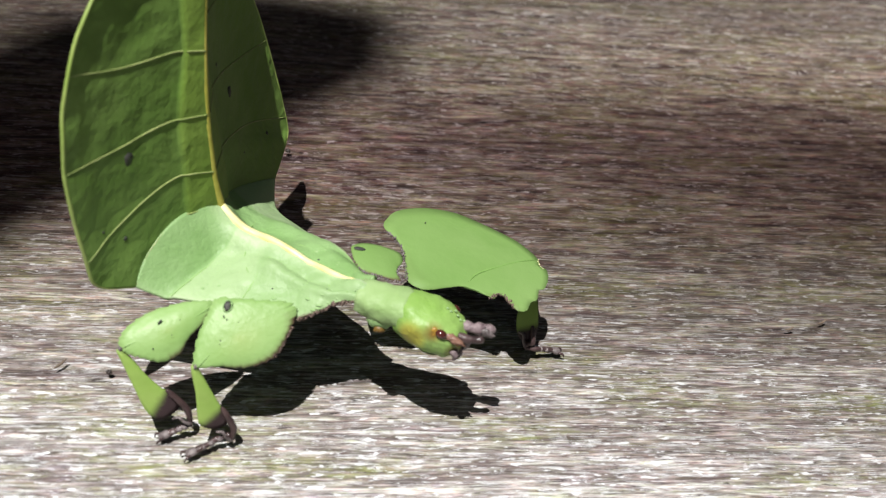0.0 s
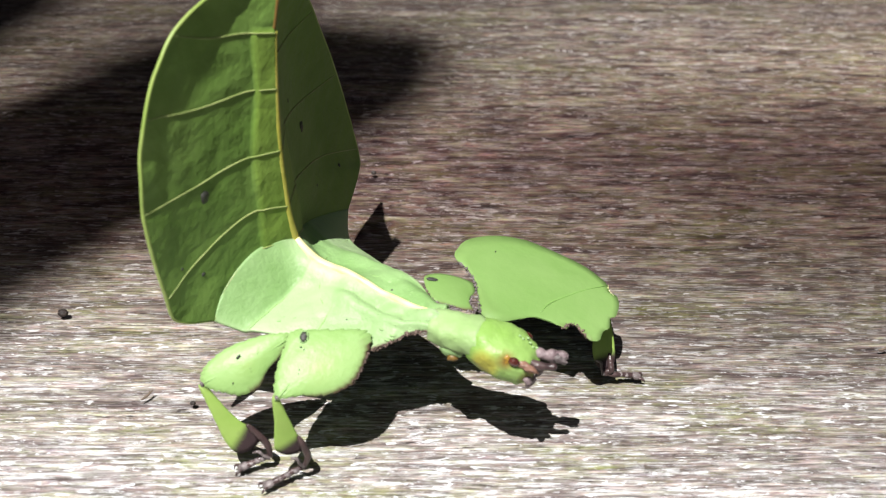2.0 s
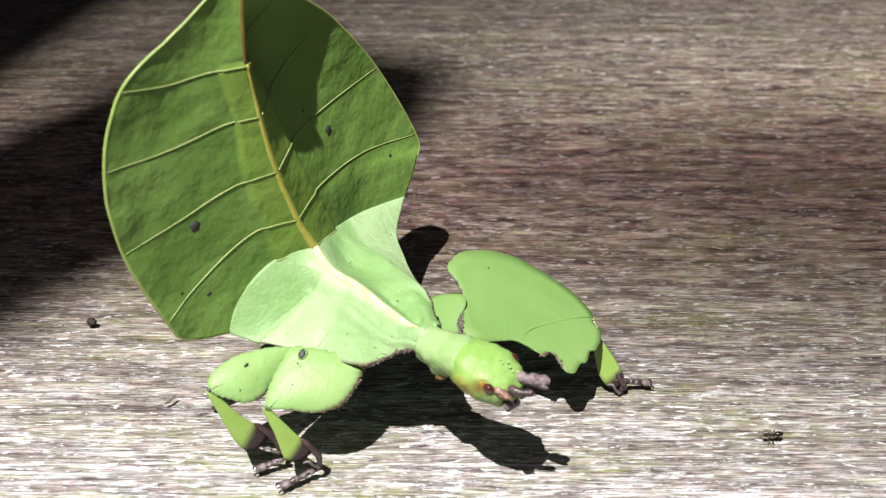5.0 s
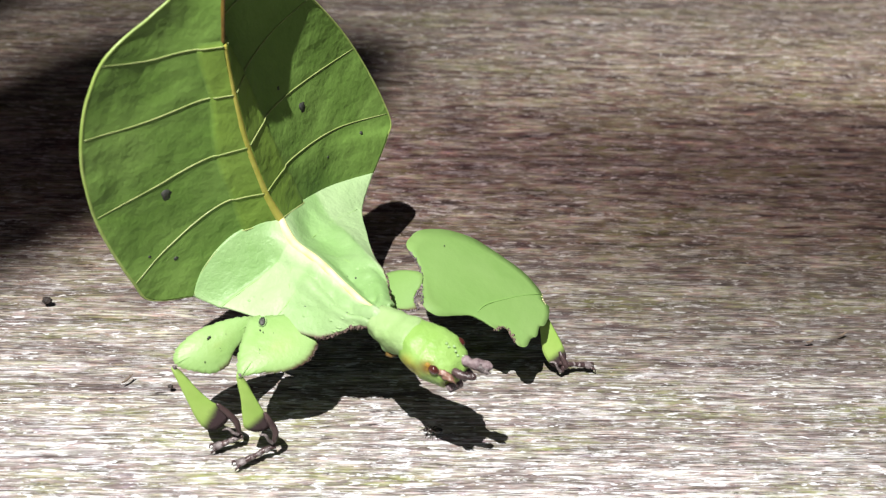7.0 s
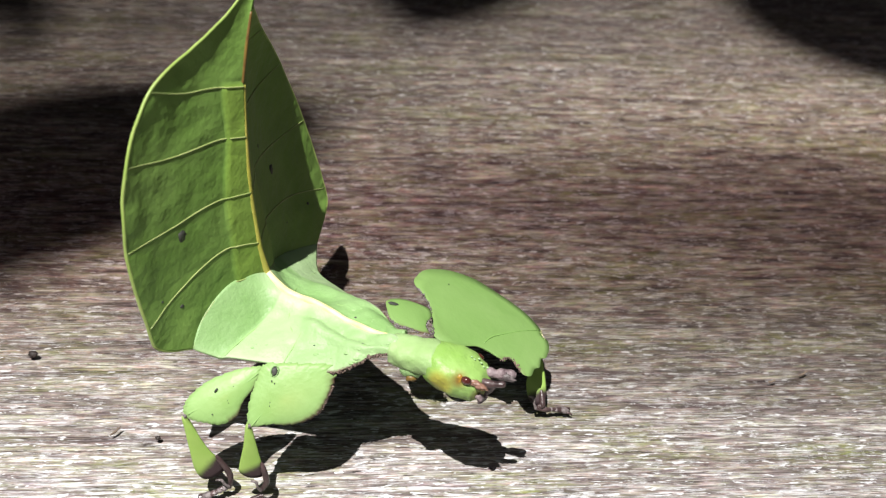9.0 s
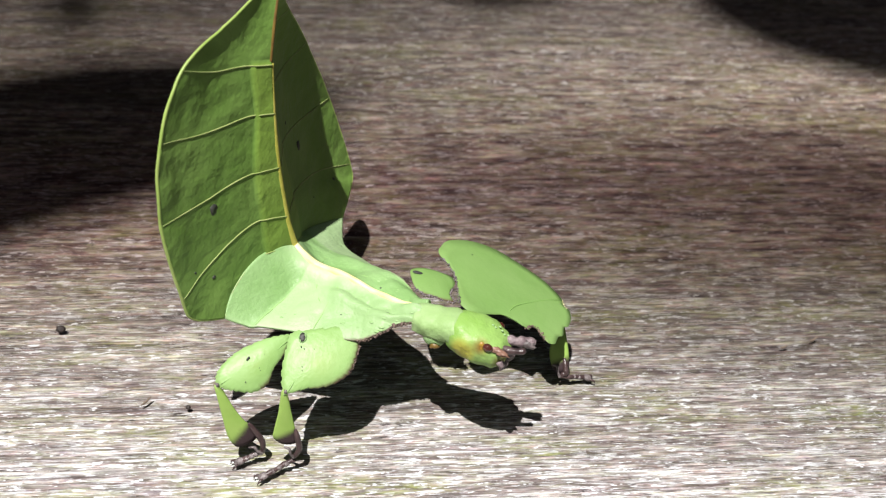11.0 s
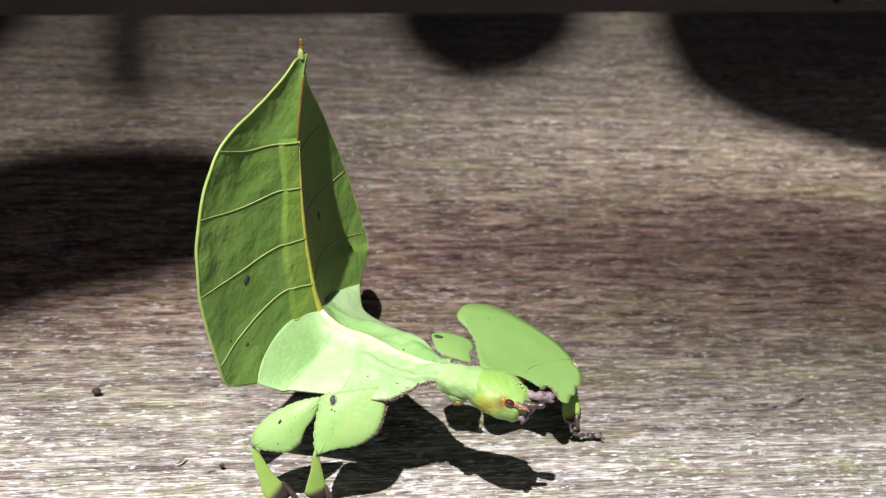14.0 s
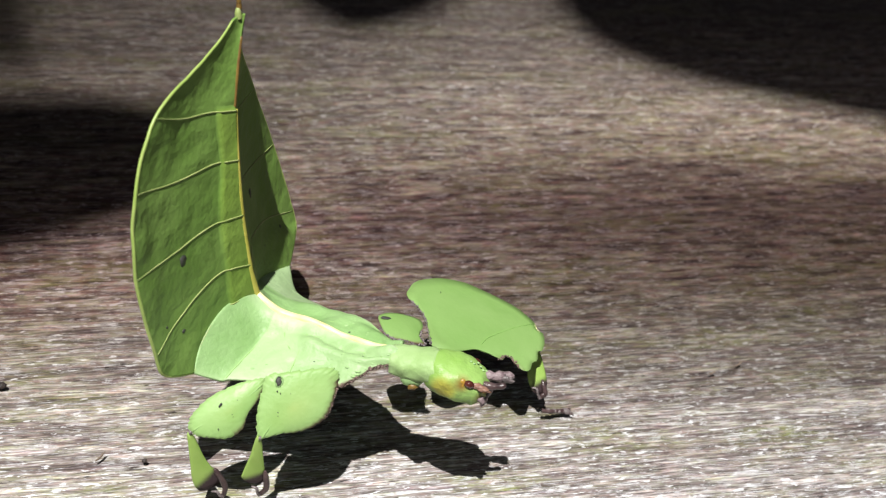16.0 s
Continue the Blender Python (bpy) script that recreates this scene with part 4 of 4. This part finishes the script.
hind_femur = part("hind_femur", plate("hind_femur", HIND_FEMUR_OUT, (0.55, 0.08), 0.030, LEG, 0.05, 200, 0.045, 30, lambda x, y: 0.9 if (y > 0.1 and x < 0.7) else 0.1, glow=0.15), insect, "oval leaf-like green hind thigh lobe with a toothed edge")
part("dark_spot", blob("dark_spot", (0.60, -0.06, 0.087), [(0.035, 0.01, 0), (0, 0.015, 0), (0, 0, 0.01)], DARK_SPOT, 0.3, 4, 6, 10), hind_femur)
part("thigh_ridge", tube("thigh_ridge", [(0.0, 0.06, 0.03), (0.4, 0.08, 0.06), (0.8, 0.03, 0.05), (1.1, 0.0, 0.02)], [0.006, 0.012, 0.012, 0.015], LEG, 6, 20), hind_femur)


def add_specks(lobe, middle, spread, z, count, seed):
    """A few tiny dark specks on a lobe."""
    rng = random.Random(seed)
    for k in range(count):
        r = rng.uniform(0.005, 0.010)
        p = (middle[0] + rng.uniform(-1, 1) * spread[0], middle[1] + rng.uniform(-1, 1) * spread[1], z)
        part("speck", blob("speck", p, [(r * 1.4, r * 0.5, 0), (0, r, 0), (0, 0, 0.012)], DARK_SPOT, 0.3, k, 5, 8), lobe)


add_specks(mid_femur, (0.34, 0.36), (0.25, 0.25), 0.062, 6, 31)
add_specks(hind_femur, (0.55, 0.08), (0.30, 0.14), 0.068, 4, 32)
add_specks(fore_femur, (0.6, 1.2), (0.20, 0.15), 0.034, 1, 33)


def build_shin(name, outline, heart, length, dark_from, label):
    shin = part(name, plate(name, outline, heart, 0.020, SHIN, 0.008, 70, 0.015, 0, lambda x, y: 0.6 if y > -0.02 else 0.1, 7), insect, label)
    me = shin.data
    browns = [min(1.0, max(0.0, (v.co.x / CM - dark_from + 0.35 * v.co.y / CM) / 0.10)) for v in me.vertices]
    tone_values = [a.value for a in me.attributes["worn"].data]
    me.attributes["worn"].data.foreach_set("value", [max(a, b) for a, b in zip(tone_values, browns)])
    part("knee", blob("knee", (0, 0, 0), [(0.032, 0, 0), (0, 0.028, 0), (0, 0, 0.028)], GREY_HORN, 0.3, 3, 8, 10), shin, "dark knee joint")
    x, y = outline[4]
    part("shin_hook", tube("shin_hook", [(dark_from + 0.02, 0.06, 0.02), (dark_from + 0.12, 0.07, 0.03), ((dark_from + length) / 2 + 0.1, 0.08, 0.03), (length - 0.05, 0.03, 0.02), (length, 0, 0)], [0.02, 0.04, 0.045, 0.036, 0.036], HORN, 8, 22), shin, "dark horny lower shin")
    # the highlight along the hook's inner curve, put in as a pale rod
    part("shin_highlight", tube("shin_highlight", [(length - 0.20, -0.13, 0.02), (length - 0.17, -0.06, 0.05), (length - 0.08, -0.05, 0.05), (length, -0.02, 0.03)], [0.012, 0.022, 0.02, 0.026], GREY_HORN, 7, 16), shin, "pale grey rod put in as the highlight inside the hooked shin end")
    return shin


def length_of(a, b):
    return (Vector(a) - Vector(b)).length


mid_tibia = build_shin("mid_tibia", MID_TIBIA_OUT, (0.55, -0.07), length_of(MID_KNEE, MID_ANKLE), 0.62, "leaf-like green shin with a purple-brown end")
hind_tibia = build_shin("hind_tibia", HIND_TIBIA_OUT, (0.65, -0.10), length_of(HIND_KNEE, HIND_ANKLE), 0.76, "leaf-like green hind shin with a purple-brown end")
fore_tibia = build_shin("fore_tibia", FORE_TIBIA_OUT, (0.66, 0.0), 1.12, 0.80, "green front shin with a purple-brown end")


def build_foot(name, ankle, tip):
    a, t = np.array(ankle), np.array(tip)
    side = np.cross(t - a, (0, 0, 1.0))
    side /= np.linalg.norm(side)
    pts = [a, a * 0.7 + t * 0.3 + side * 0.02 + np.array([0, 0, 0.0]), a * 0.35 + t * 0.65, t]
    foot = part(name, tube(name, [tuple(p) for p in pts], [0.038, 0.032, 0.04, 0.032, 0.042, 0.036], HORN, 8, 26), insect, "segmented grey-brown foot planted on the wood")
    for k, f in enumerate((0.28, 0.52, 0.74)):
        part("foot_joint", blob("foot_joint", a * (1 - f) + t * f, [(0.044, 0, 0), (0, 0.044, 0), (0, 0, 0.038)], GREY_HORN, 0.2, k, 8, 10), foot)
    d = (t - a) / np.linalg.norm(t - a)
    part("foot_pad", blob("foot_pad", t + d * 0.03, [d * 0.08, side * 0.065, (0, 0, 0.05)], GREY_HORN, 0.3, 7, 8, 12), foot)
    for s in (-1, 1):
        p = t + d * 0.07 + side * 0.04 * s
        part("claw", tube("claw", [tuple(p), tuple(p + d * 0.06 + side * 0.03 * s), tuple(p + d * 0.08 + side * 0.02 * s - np.array([0, 0, 0.05]))], [0.022, 0.016, 0.006], HORN, 6, 8), foot)
    return foot


build_foot("mid_foot", MID_ANKLE, MID_TIP)
build_foot("hind_foot", HIND_ANKLE, HIND_TIP)
fore_foot = build_foot("fore_foot", FORE_ANKLE, FORE_TIP)

FORE_STEP = ((0, 5.2, 7.3, 9.5, 12.0, 14.5, 15.0, 15.5, 16.0), (-0.04, -0.02, 0.06, 0.10, 0.17, 0.20, 0.17, 0.22, 0.69), (0, 0, -0.03, -0.06, -0.10, -0.10, -0.10, -0.06, -0.13))  # seconds, shift of the front foot
BODY_PATH = [  # seconds, shift in millimetres, turn in degrees, about the pivot of the body
    (0.0, 1.34, 0.69, 0.33, 1.20, -1.14, -1.84),
    (0.5, 0.68, 0.75, -1.07, -1.00, -0.25, -0.48),
    (1.0, 0.87, 0.98, -0.47, -0.35, -0.06, -0.47),
    (1.5, 0.36, 1.13, -0.77, -0.35, 0.17, -0.08),
    (2.0, -0.01, 1.50, -1.13, -0.50, 0.27, 0.29),
    (2.5, -0.27, 1.93, -1.07, -0.09, 0.46, 0.51),
    (3.0, 0.19, 1.18, -0.54, 0.12, 0.42, 0.13),
    (3.5, 0.52, 0.41, 0.15, 0.67, -0.27, -0.76),
    (4.0, 1.20, -0.02, 1.55, 1.98, -1.86, -2.28),
    (4.5, 7.08, -3.73, 8.51, 9.73, -9.43, -12.73),
    (5.0, 6.94, -3.72, 8.38, 9.79, -9.17, -12.84),
    (5.2, 5.98, -3.23, 7.94, 8.63, -8.33, -10.94),
    (7.3, 11.09, -3.38, 9.46, 10.24, -8.00, -17.55),
    (7.5, 8.49, -3.60, 8.44, 5.56, -6.91, -11.76),
    (8.0, 0.56, -0.97, 2.75, -2.34, -2.44, 1.10),
    (8.5, 4.34, -0.51, 3.35, -1.16, -3.11, -3.28),
    (9.0, 3.51, -0.25, 2.81, -1.83, -2.52, -1.78),
    (9.5, 3.75, 0.54, 2.19, -1.51, -3.15, -2.59),
    (9.7, 3.83, 0.98, 1.79, -1.58, -3.23, -2.61),
    (11.8, 4.92, 0.95, 2.38, -0.32, -3.79, -4.15),
    (12.0, 4.06, -0.16, 2.98, -0.95, -3.99, -2.84),
    (12.3, 4.48, 1.10, 2.14, -1.08, -4.32, -3.80),
    (12.5, 3.93, -0.81, 3.51, -1.38, -4.34, -2.87),
    (13.0, 4.19, -0.24, 2.97, -1.82, -5.29, -3.62),
    (13.5, 4.11, -0.65, 3.57, -0.98, -5.28, -3.67),
    (14.0, 3.74, -1.19, 3.84, -1.45, -5.14, -3.24),
    (14.5, 3.69, -1.72, 4.28, -1.38, -5.02, -2.93),
    (15.0, 3.57, -1.00, 3.93, -1.09, -4.78, -3.16),
    (15.5, 2.45, -0.85, 4.43, -0.18, -5.17, -2.18),
    (16.0, 4.50, -2.45, 3.70, -2.66, -4.24, -2.42),
]



def body_pose(row):
    t, x, y, z, a, b, c = row
    return Matrix.Translation(PIVOT + Vector((x, y, z)) * 0.001) @ pose(0, 0, 0, a, b, c) @ Matrix.Translation(-PIVOT)


# ---- bits lying on the wood ----
def build_seed(x, y, r, label):
    ob = thing("seed", x, y, 0, label, "seed", "dark specks on the wood")
    part("seed_coat", blob("seed_coat", (0, 0, r * 0.55), [(r * 1.1, 0, 0), (0, r, 0), (0, 0, r * 0.8)], SEED, 0.35, r * 50, 10, 14), ob)
    part("seed_scar", blob("seed_scar", (r * 0.9, 0.1 * r, r * 0.5), [(r * 0.35, 0, 0), (0, r * 0.3, 0), (0, 0, r * 0.3)], TWIG, 0.3, 3, 6, 8), ob)
    return ob


build_seed(-4.85, -2.66, 0.068, "round black seed lying on the wood")
build_seed(-2.74, -4.49, 0.036, "tiny dark grain beside a wood furrow")
build_seed(-0.40, 1.10, 0.04, "tiny dark grain on the brown wood")


def build_splinter(x, y, turn, length, label):
    ob = thing("splinter", x, y, 0, label, "splinter")
    ob.rotation_euler = (0, 0, radians(turn))
    part("shaft", tube("shaft", [(-length / 2, 0, 0.012), (0, 0.01, 0.022), (length / 2, 0.03, 0.05)], [0.012, 0.018, 0.008], TWIG, 6, 10), ob)
    part("barb", tube("barb", [(length * 0.1, 0.01, 0.02), (length * 0.32, 0.05, 0.05)], [0.012, 0.005], TWIG, 6, 6), ob)
    return ob


build_splinter(-3.36, -4.36, 38, 0.20, "small dry splinter lying across the grain")
build_splinter(7.60, -3.22, 12, 0.16, "dark sliver of wood lying in a furrow")
build_splinter(7.00, -3.40, -6, 0.13, "short dark sliver of wood beside a furrow")


def build_ant():
    ant = thing("ant", 9, -5, 0, "tiny dark ant walking over the wood", "ant")
    part("gaster", blob("gaster", (-0.07, 0, 0.055), [(0.065, 0, 0), (0, 0.04, 0), (0, 0, 0.038)], ANT, 0.05, 1, 8, 12), ant)
    part("trunk", blob("trunk", (0.03, 0, 0.055), [(0.05, 0, 0), (0, 0.022, 0), (0, 0, 0.024)], ANT, 0.05, 2, 8, 10), ant)
    part("ant_head", blob("ant_head", (0.105, 0, 0.055), [(0.035, 0, 0), (0, 0.03, 0), (0, 0, 0.025)], ANT, 0.05, 3, 8, 10), ant)
    for s in (-1, 1):
        for k, dx in enumerate((-0.07, 0.0, 0.06)):
            part("leg", tube("leg", [(0.03 + dx * 0.3, 0.015 * s, 0.05), (0.03 + dx * 0.8, 0.06 * s, 0.075), (0.03 + dx * 1.3, 0.11 * s, 0.003)], [0.008, 0.007, 0.004], ANT, 5, 8), ant)
        part("feeler", tube("feeler", [(0.13, 0.012 * s, 0.06), (0.17, 0.035 * s, 0.085), (0.21, 0.045 * s, 0.06)], [0.005, 0.005, 0.003], ANT, 5, 8), ant)
    return ant


ant = build_ant()

# ---- shrub beside the plank, out of sight, whose leaves shade parts of the wood ----
LEAF_HEIGHT = 150.0


def overhead(x, y, h=LEAF_HEIGHT):
    """Where a thing at height h stands to shade the wood at (x, y)."""
    return np.array([x - SUN_WAY.x / -SUN_WAY.z * h, y - SUN_WAY.y / -SUN_WAY.z * h, h])


def big_leaf(name, a, b, width, bendy, parent, seed=0):
    """A pointed leaf from a to b, flat side up."""
    a, b = np.array(a, float), np.array(b, float)
    d = b - a
    side = np.cross(d, (0, 0, 1.0))
    side /= np.linalg.norm(side)
    rows = []
    for f in np.linspace(0, 1, 13):
        w = width * math.sin(math.pi * min(1.0, f ** 1.25)) ** 0.5 * (1 + 0.08 * math.sin(9 * f + seed)) + 0.05
        m = a + d * f + side * bendy * math.sin(math.pi * f)
        rows.append([m - side * w, m - side * w * 0.5 - np.array([0, 0, 0.2]), m - np.array([0, 0, 0.4]), m + side * w * 0.5 - np.array([0, 0, 0.2]), m + side * w])
    return part(name, sheet(name, net(rows, 24, 12), 0.03, FOLIAGE), parent, "broad dark green leaf")


def build_shrub(foot, group_of, label):
    ob = thing("shrub", foot[0], foot[1], -6, label, "shrub")
    off = np.array([foot[0], foot[1], -6.0])
    base = np.zeros(3)
    fork = np.array([2.0, 3.0, LEAF_HEIGHT - 2])
    part("stem", tube("stem", [tuple(base), (-1, 0.5, 18), tuple(fork)], [1.1, 0.8, 0.45], BARK, 8, 16), ob)
    for k, (a, b, w, c) in enumerate(group_of):
        a, b = np.array(a) - off, np.array(b) - off
        big_leaf("leaf", a, b, w, c, ob, k)
        part("petiole", tube("petiole", [tuple(fork), tuple((fork + a) / 2 + np.array([0, 0, 3])), tuple(a)], [0.3, 0.2, 0.12], BARK, 6, 12), ob)
    return ob


shade_left = build_shrub((-75, -40), [
    (overhead(-10.2, -7.2), overhead(1.0, 5.6), 3.1, -2.0),
    (overhead(11.3, 21.2), overhead(7.0, 8.1), 2.7, 0.0)], "leafy green shrub beside the plank")
shade_far = build_shrub((-80, -55), [
    (overhead(-13.5, 0.0), overhead(-8.0, 15.5), 3.2, 0.0),
    (overhead(-4.2, 15.0), overhead(-3.8, 6.3), 0.5, 0.1)], "slender green shrub beside the plank")
shade_right = build_shrub((22, -36), [
    (overhead(25.5, 5.0), overhead(9.9, 14.6), 5.6, 0.0),
    (overhead(26.0, 16.0), overhead(10.0, 16.0), 3.6, 0.2)], "leafy green shrub behind the viewer")

# added shrub, never in view: blocks the sun at the plank's far edge and beyond
build_shrub((-75, -30), [
    (overhead(-38.0, 18.4), overhead(-15.0, 18.6), 5.6, 0.0),
    (overhead(-19.0, 18.4), overhead(5.0, 19.0), 5.6, 0.0),
    (overhead(1.0, 18.8), overhead(26.0, 19.6), 5.6, 0.0),
    (overhead(22.0, 19.4), overhead(46.0, 20.0), 5.6, 0.0)], "unseen leafy shrub added to darken the strip behind the plank")


def motions():
    """The swaying insect, its bending legs, the ant and the wind in the shrubs."""
    poses = [(row[0], body_pose(row)) for row in BODY_PATH]
    for ob in (near_half, far_half, midrib, thorax, head):
        walk(ob, poses)
    cm = lambda p: Vector(p) * CM
    seconds = [r[0] for r in KNEE_PATH]
    for femur, tibia, hip, knee, ankle, first in ((mid_femur, mid_tibia, MID_HIP, MID_KNEE, MID_ANKLE, 1), (hind_femur, hind_tibia, HIND_HIP, HIND_KNEE, HIND_ANKLE, 4)):
        thigh = length_of(hip, knee) * CM
        upper, lower = [], []
        for t, m in poses:
            h = m @ cm(hip) - Vector((0, 0, np.interp(t, *HIP_DROP) * CM))
            aim = cm([np.interp(t, seconds, [r[first + i] for r in KNEE_PATH]) for i in range(3)])
            k = h + (aim - h).normalized() * thigh
            upper.append((t, limb_frame(h, k, TILT)))
            lower.append((t, limb_frame(k, cm(ankle), TILT)))
        walk(femur, upper)
        walk(tibia, lower)
    names = [r[0] for r in FORE_PATH]
    at = lambda t, k: cm([np.interp(t, names, [r[k + i] for r in FORE_PATH]) for i in range(3)])
    first = fore_frame(at(3.5, 1), at(3.5, 4), at(3.5, 7))
    marks = [Vector((x * CM, y * CM, 0)) for x, y in ((-0.20, 0.22), (-0.68, 0.82), (0.03, 0.72))]
    start = fore_frame(*[first @ p for p in marks]).inverted() @ first
    upper, inner, lower, stand = [], [], [], []
    for t, m in poses:
        f = fore_frame(at(t, 1), at(t, 4), at(t, 7))
        upper.append((t, f))
        share = np.interp(t, (4.0, 4.5, 7.3, 8.0), (0.4, 0.85, 0.85, 0.4))
        inner.append((t, fore_frame(*[(f @ p) * share + (m @ (first @ p)) * (1 - share) for p in marks]) @ start @ pose(0, 0, 0, 0, np.interp(t, (4.0, 4.5, 5.2, 7.3, 7.6, 8.0), (0, -45, -45, -40, -25, 0)), 0)))
        step = cm((np.interp(t, *FORE_STEP[:2]), np.interp(t, FORE_STEP[0], FORE_STEP[2]), 0))
        stand.append((t, Matrix.Translation(step)))
        lower.append((t, limb_frame(f @ Vector((1.93 * CM, 0.30 * CM, -0.02 * CM)), cm(FORE_ANKLE) + step, (0, -0.8, 0.5))))
    walk(fore_femur, upper)
    walk(inner_lobe, inner)
    walk(fore_tibia, lower)
    walk(fore_foot, stand)
    ant_rows = [(0.0, 11.5, -4.6, 180), (4.3, 6.1, -4.95, 182), (5.0, 4.92, -5.02, 186), (5.2, 4.57, -5.42, 200), (6.2, 2.5, -5.5, 178), (7.3, 0.2, -5.32, 180), (7.5, -0.41, -5.36, 188), (8.0, -0.93, -5.5, 195), (9.5, -2.2, -8.6, 230), (12.0, -5.5, -10.5, 200), (16.0, -12.0, -11.5, 185)]
    walk(ant, [(t, pose(x * CM, y * CM, 0, 0, 0, a)) for t, x, y, a in ant_rows])
    for shrub, rows in ((shade_left, [(0.0, 1.0, 1.3), (1.0, 0.5, 1.0), (2.0, 0.1, 0.8), (3.0, -0.1, 0.75), (4.0, -0.2, 0.35), (5.2, -0.3, 0.6), (7.3, -0.5, 1.1), (8.0, -0.9, 1.4), (8.5, -1.3, 0.7), (9.0, -1.6, 0.6), (12.0, -2.2, 1.3), (13.0, -2.3, 1.5), (15.0, -2.4, 1.3), (15.5, -2.4, 1.7), (16.0, -2.4, 1.7)]),
                        (shade_far, [(0.0, 0.9, 0.0), (1.5, 0.7, 0.0), (3.5, 0.4, 0.0), (5.2, 0.3, 0.2), (8.0, 0.2, 0.0), (9.0, -0.6, 0.6), (12.0, -1.9, 1.0), (14.0, -1.6, 1.0), (16.0, -1.8, 1.0)]),
                        (shade_right, [(0.0, 6.0, 4.0), (3.5, 4.0, 2.5), (5.2, 3.5, 2.0), (8.0, 1.5, 0.4), (9.0, 0.8, 0.0), (12.0, -0.5, -0.6), (13.0, -0.3, -0.4), (14.5, -0.3, -0.7), (15.0, 0.2, -0.1), (15.5, -0.7, 0.2), (16.0, -0.6, 0.5)])):
        base = shrub.location.copy()
        walk(shrub, [(t, pose(base.x + x * CM, base.y + y * CM, base.z)) for t, x, y in rows])
    # single leaves turn and roll in the wind
    broad, high = [o for o in shade_left.children if o.name.startswith("leaf")]
    mid = sum((v.co for v in broad.data.vertices), Vector()) / len(broad.data.vertices)
    along = Vector((11.2, 12.8, 0)).normalized()
    turn = lambda yaw, roll: Matrix.Translation(mid) @ pose(0, 0, 0, 0, 0, yaw) @ Matrix.Rotation(radians(roll), 4, along) @ Matrix.Translation(-mid)
    walk(broad, [(t, turn(yaw, roll)) for t, yaw, roll in ((0.0, 0, 25), (5.2, 0, 25), (7.3, -3, 15), (8.0, -7, 5), (9.0, -5, 5), (12.0, -12, 0), (16.0, -14, 5))])
    narrow = [o for o in shade_far.children if o.name.startswith("leaf")][1]
    walk(narrow, [(t, pose(x * CM, 0, 0)) for t, x in ((0.0, -8.0), (5.2, -8.0), (9.0, -2.5), (12.0, 0.0), (16.0, 0.3))])
    walk(high, [(t, pose(x * CM, y * CM, 0)) for t, x, y in ((0.0, 0.7, 1.7), (4.5, 0.7, 1.7), (7.5, -2.0, 0.4), (8.0, -3.0, -0.2), (8.5, -3.9, 0.1), (9.5, -2.6, 0.4), (12.0, -1.2, 0.1), (13.0, -1.0, -0.6), (14.0, -1.5, -0.2), (15.0, -1.2, 0.3), (15.5, -1.1, 0.6), (16.0, -1.9, 0.3))])


motions()
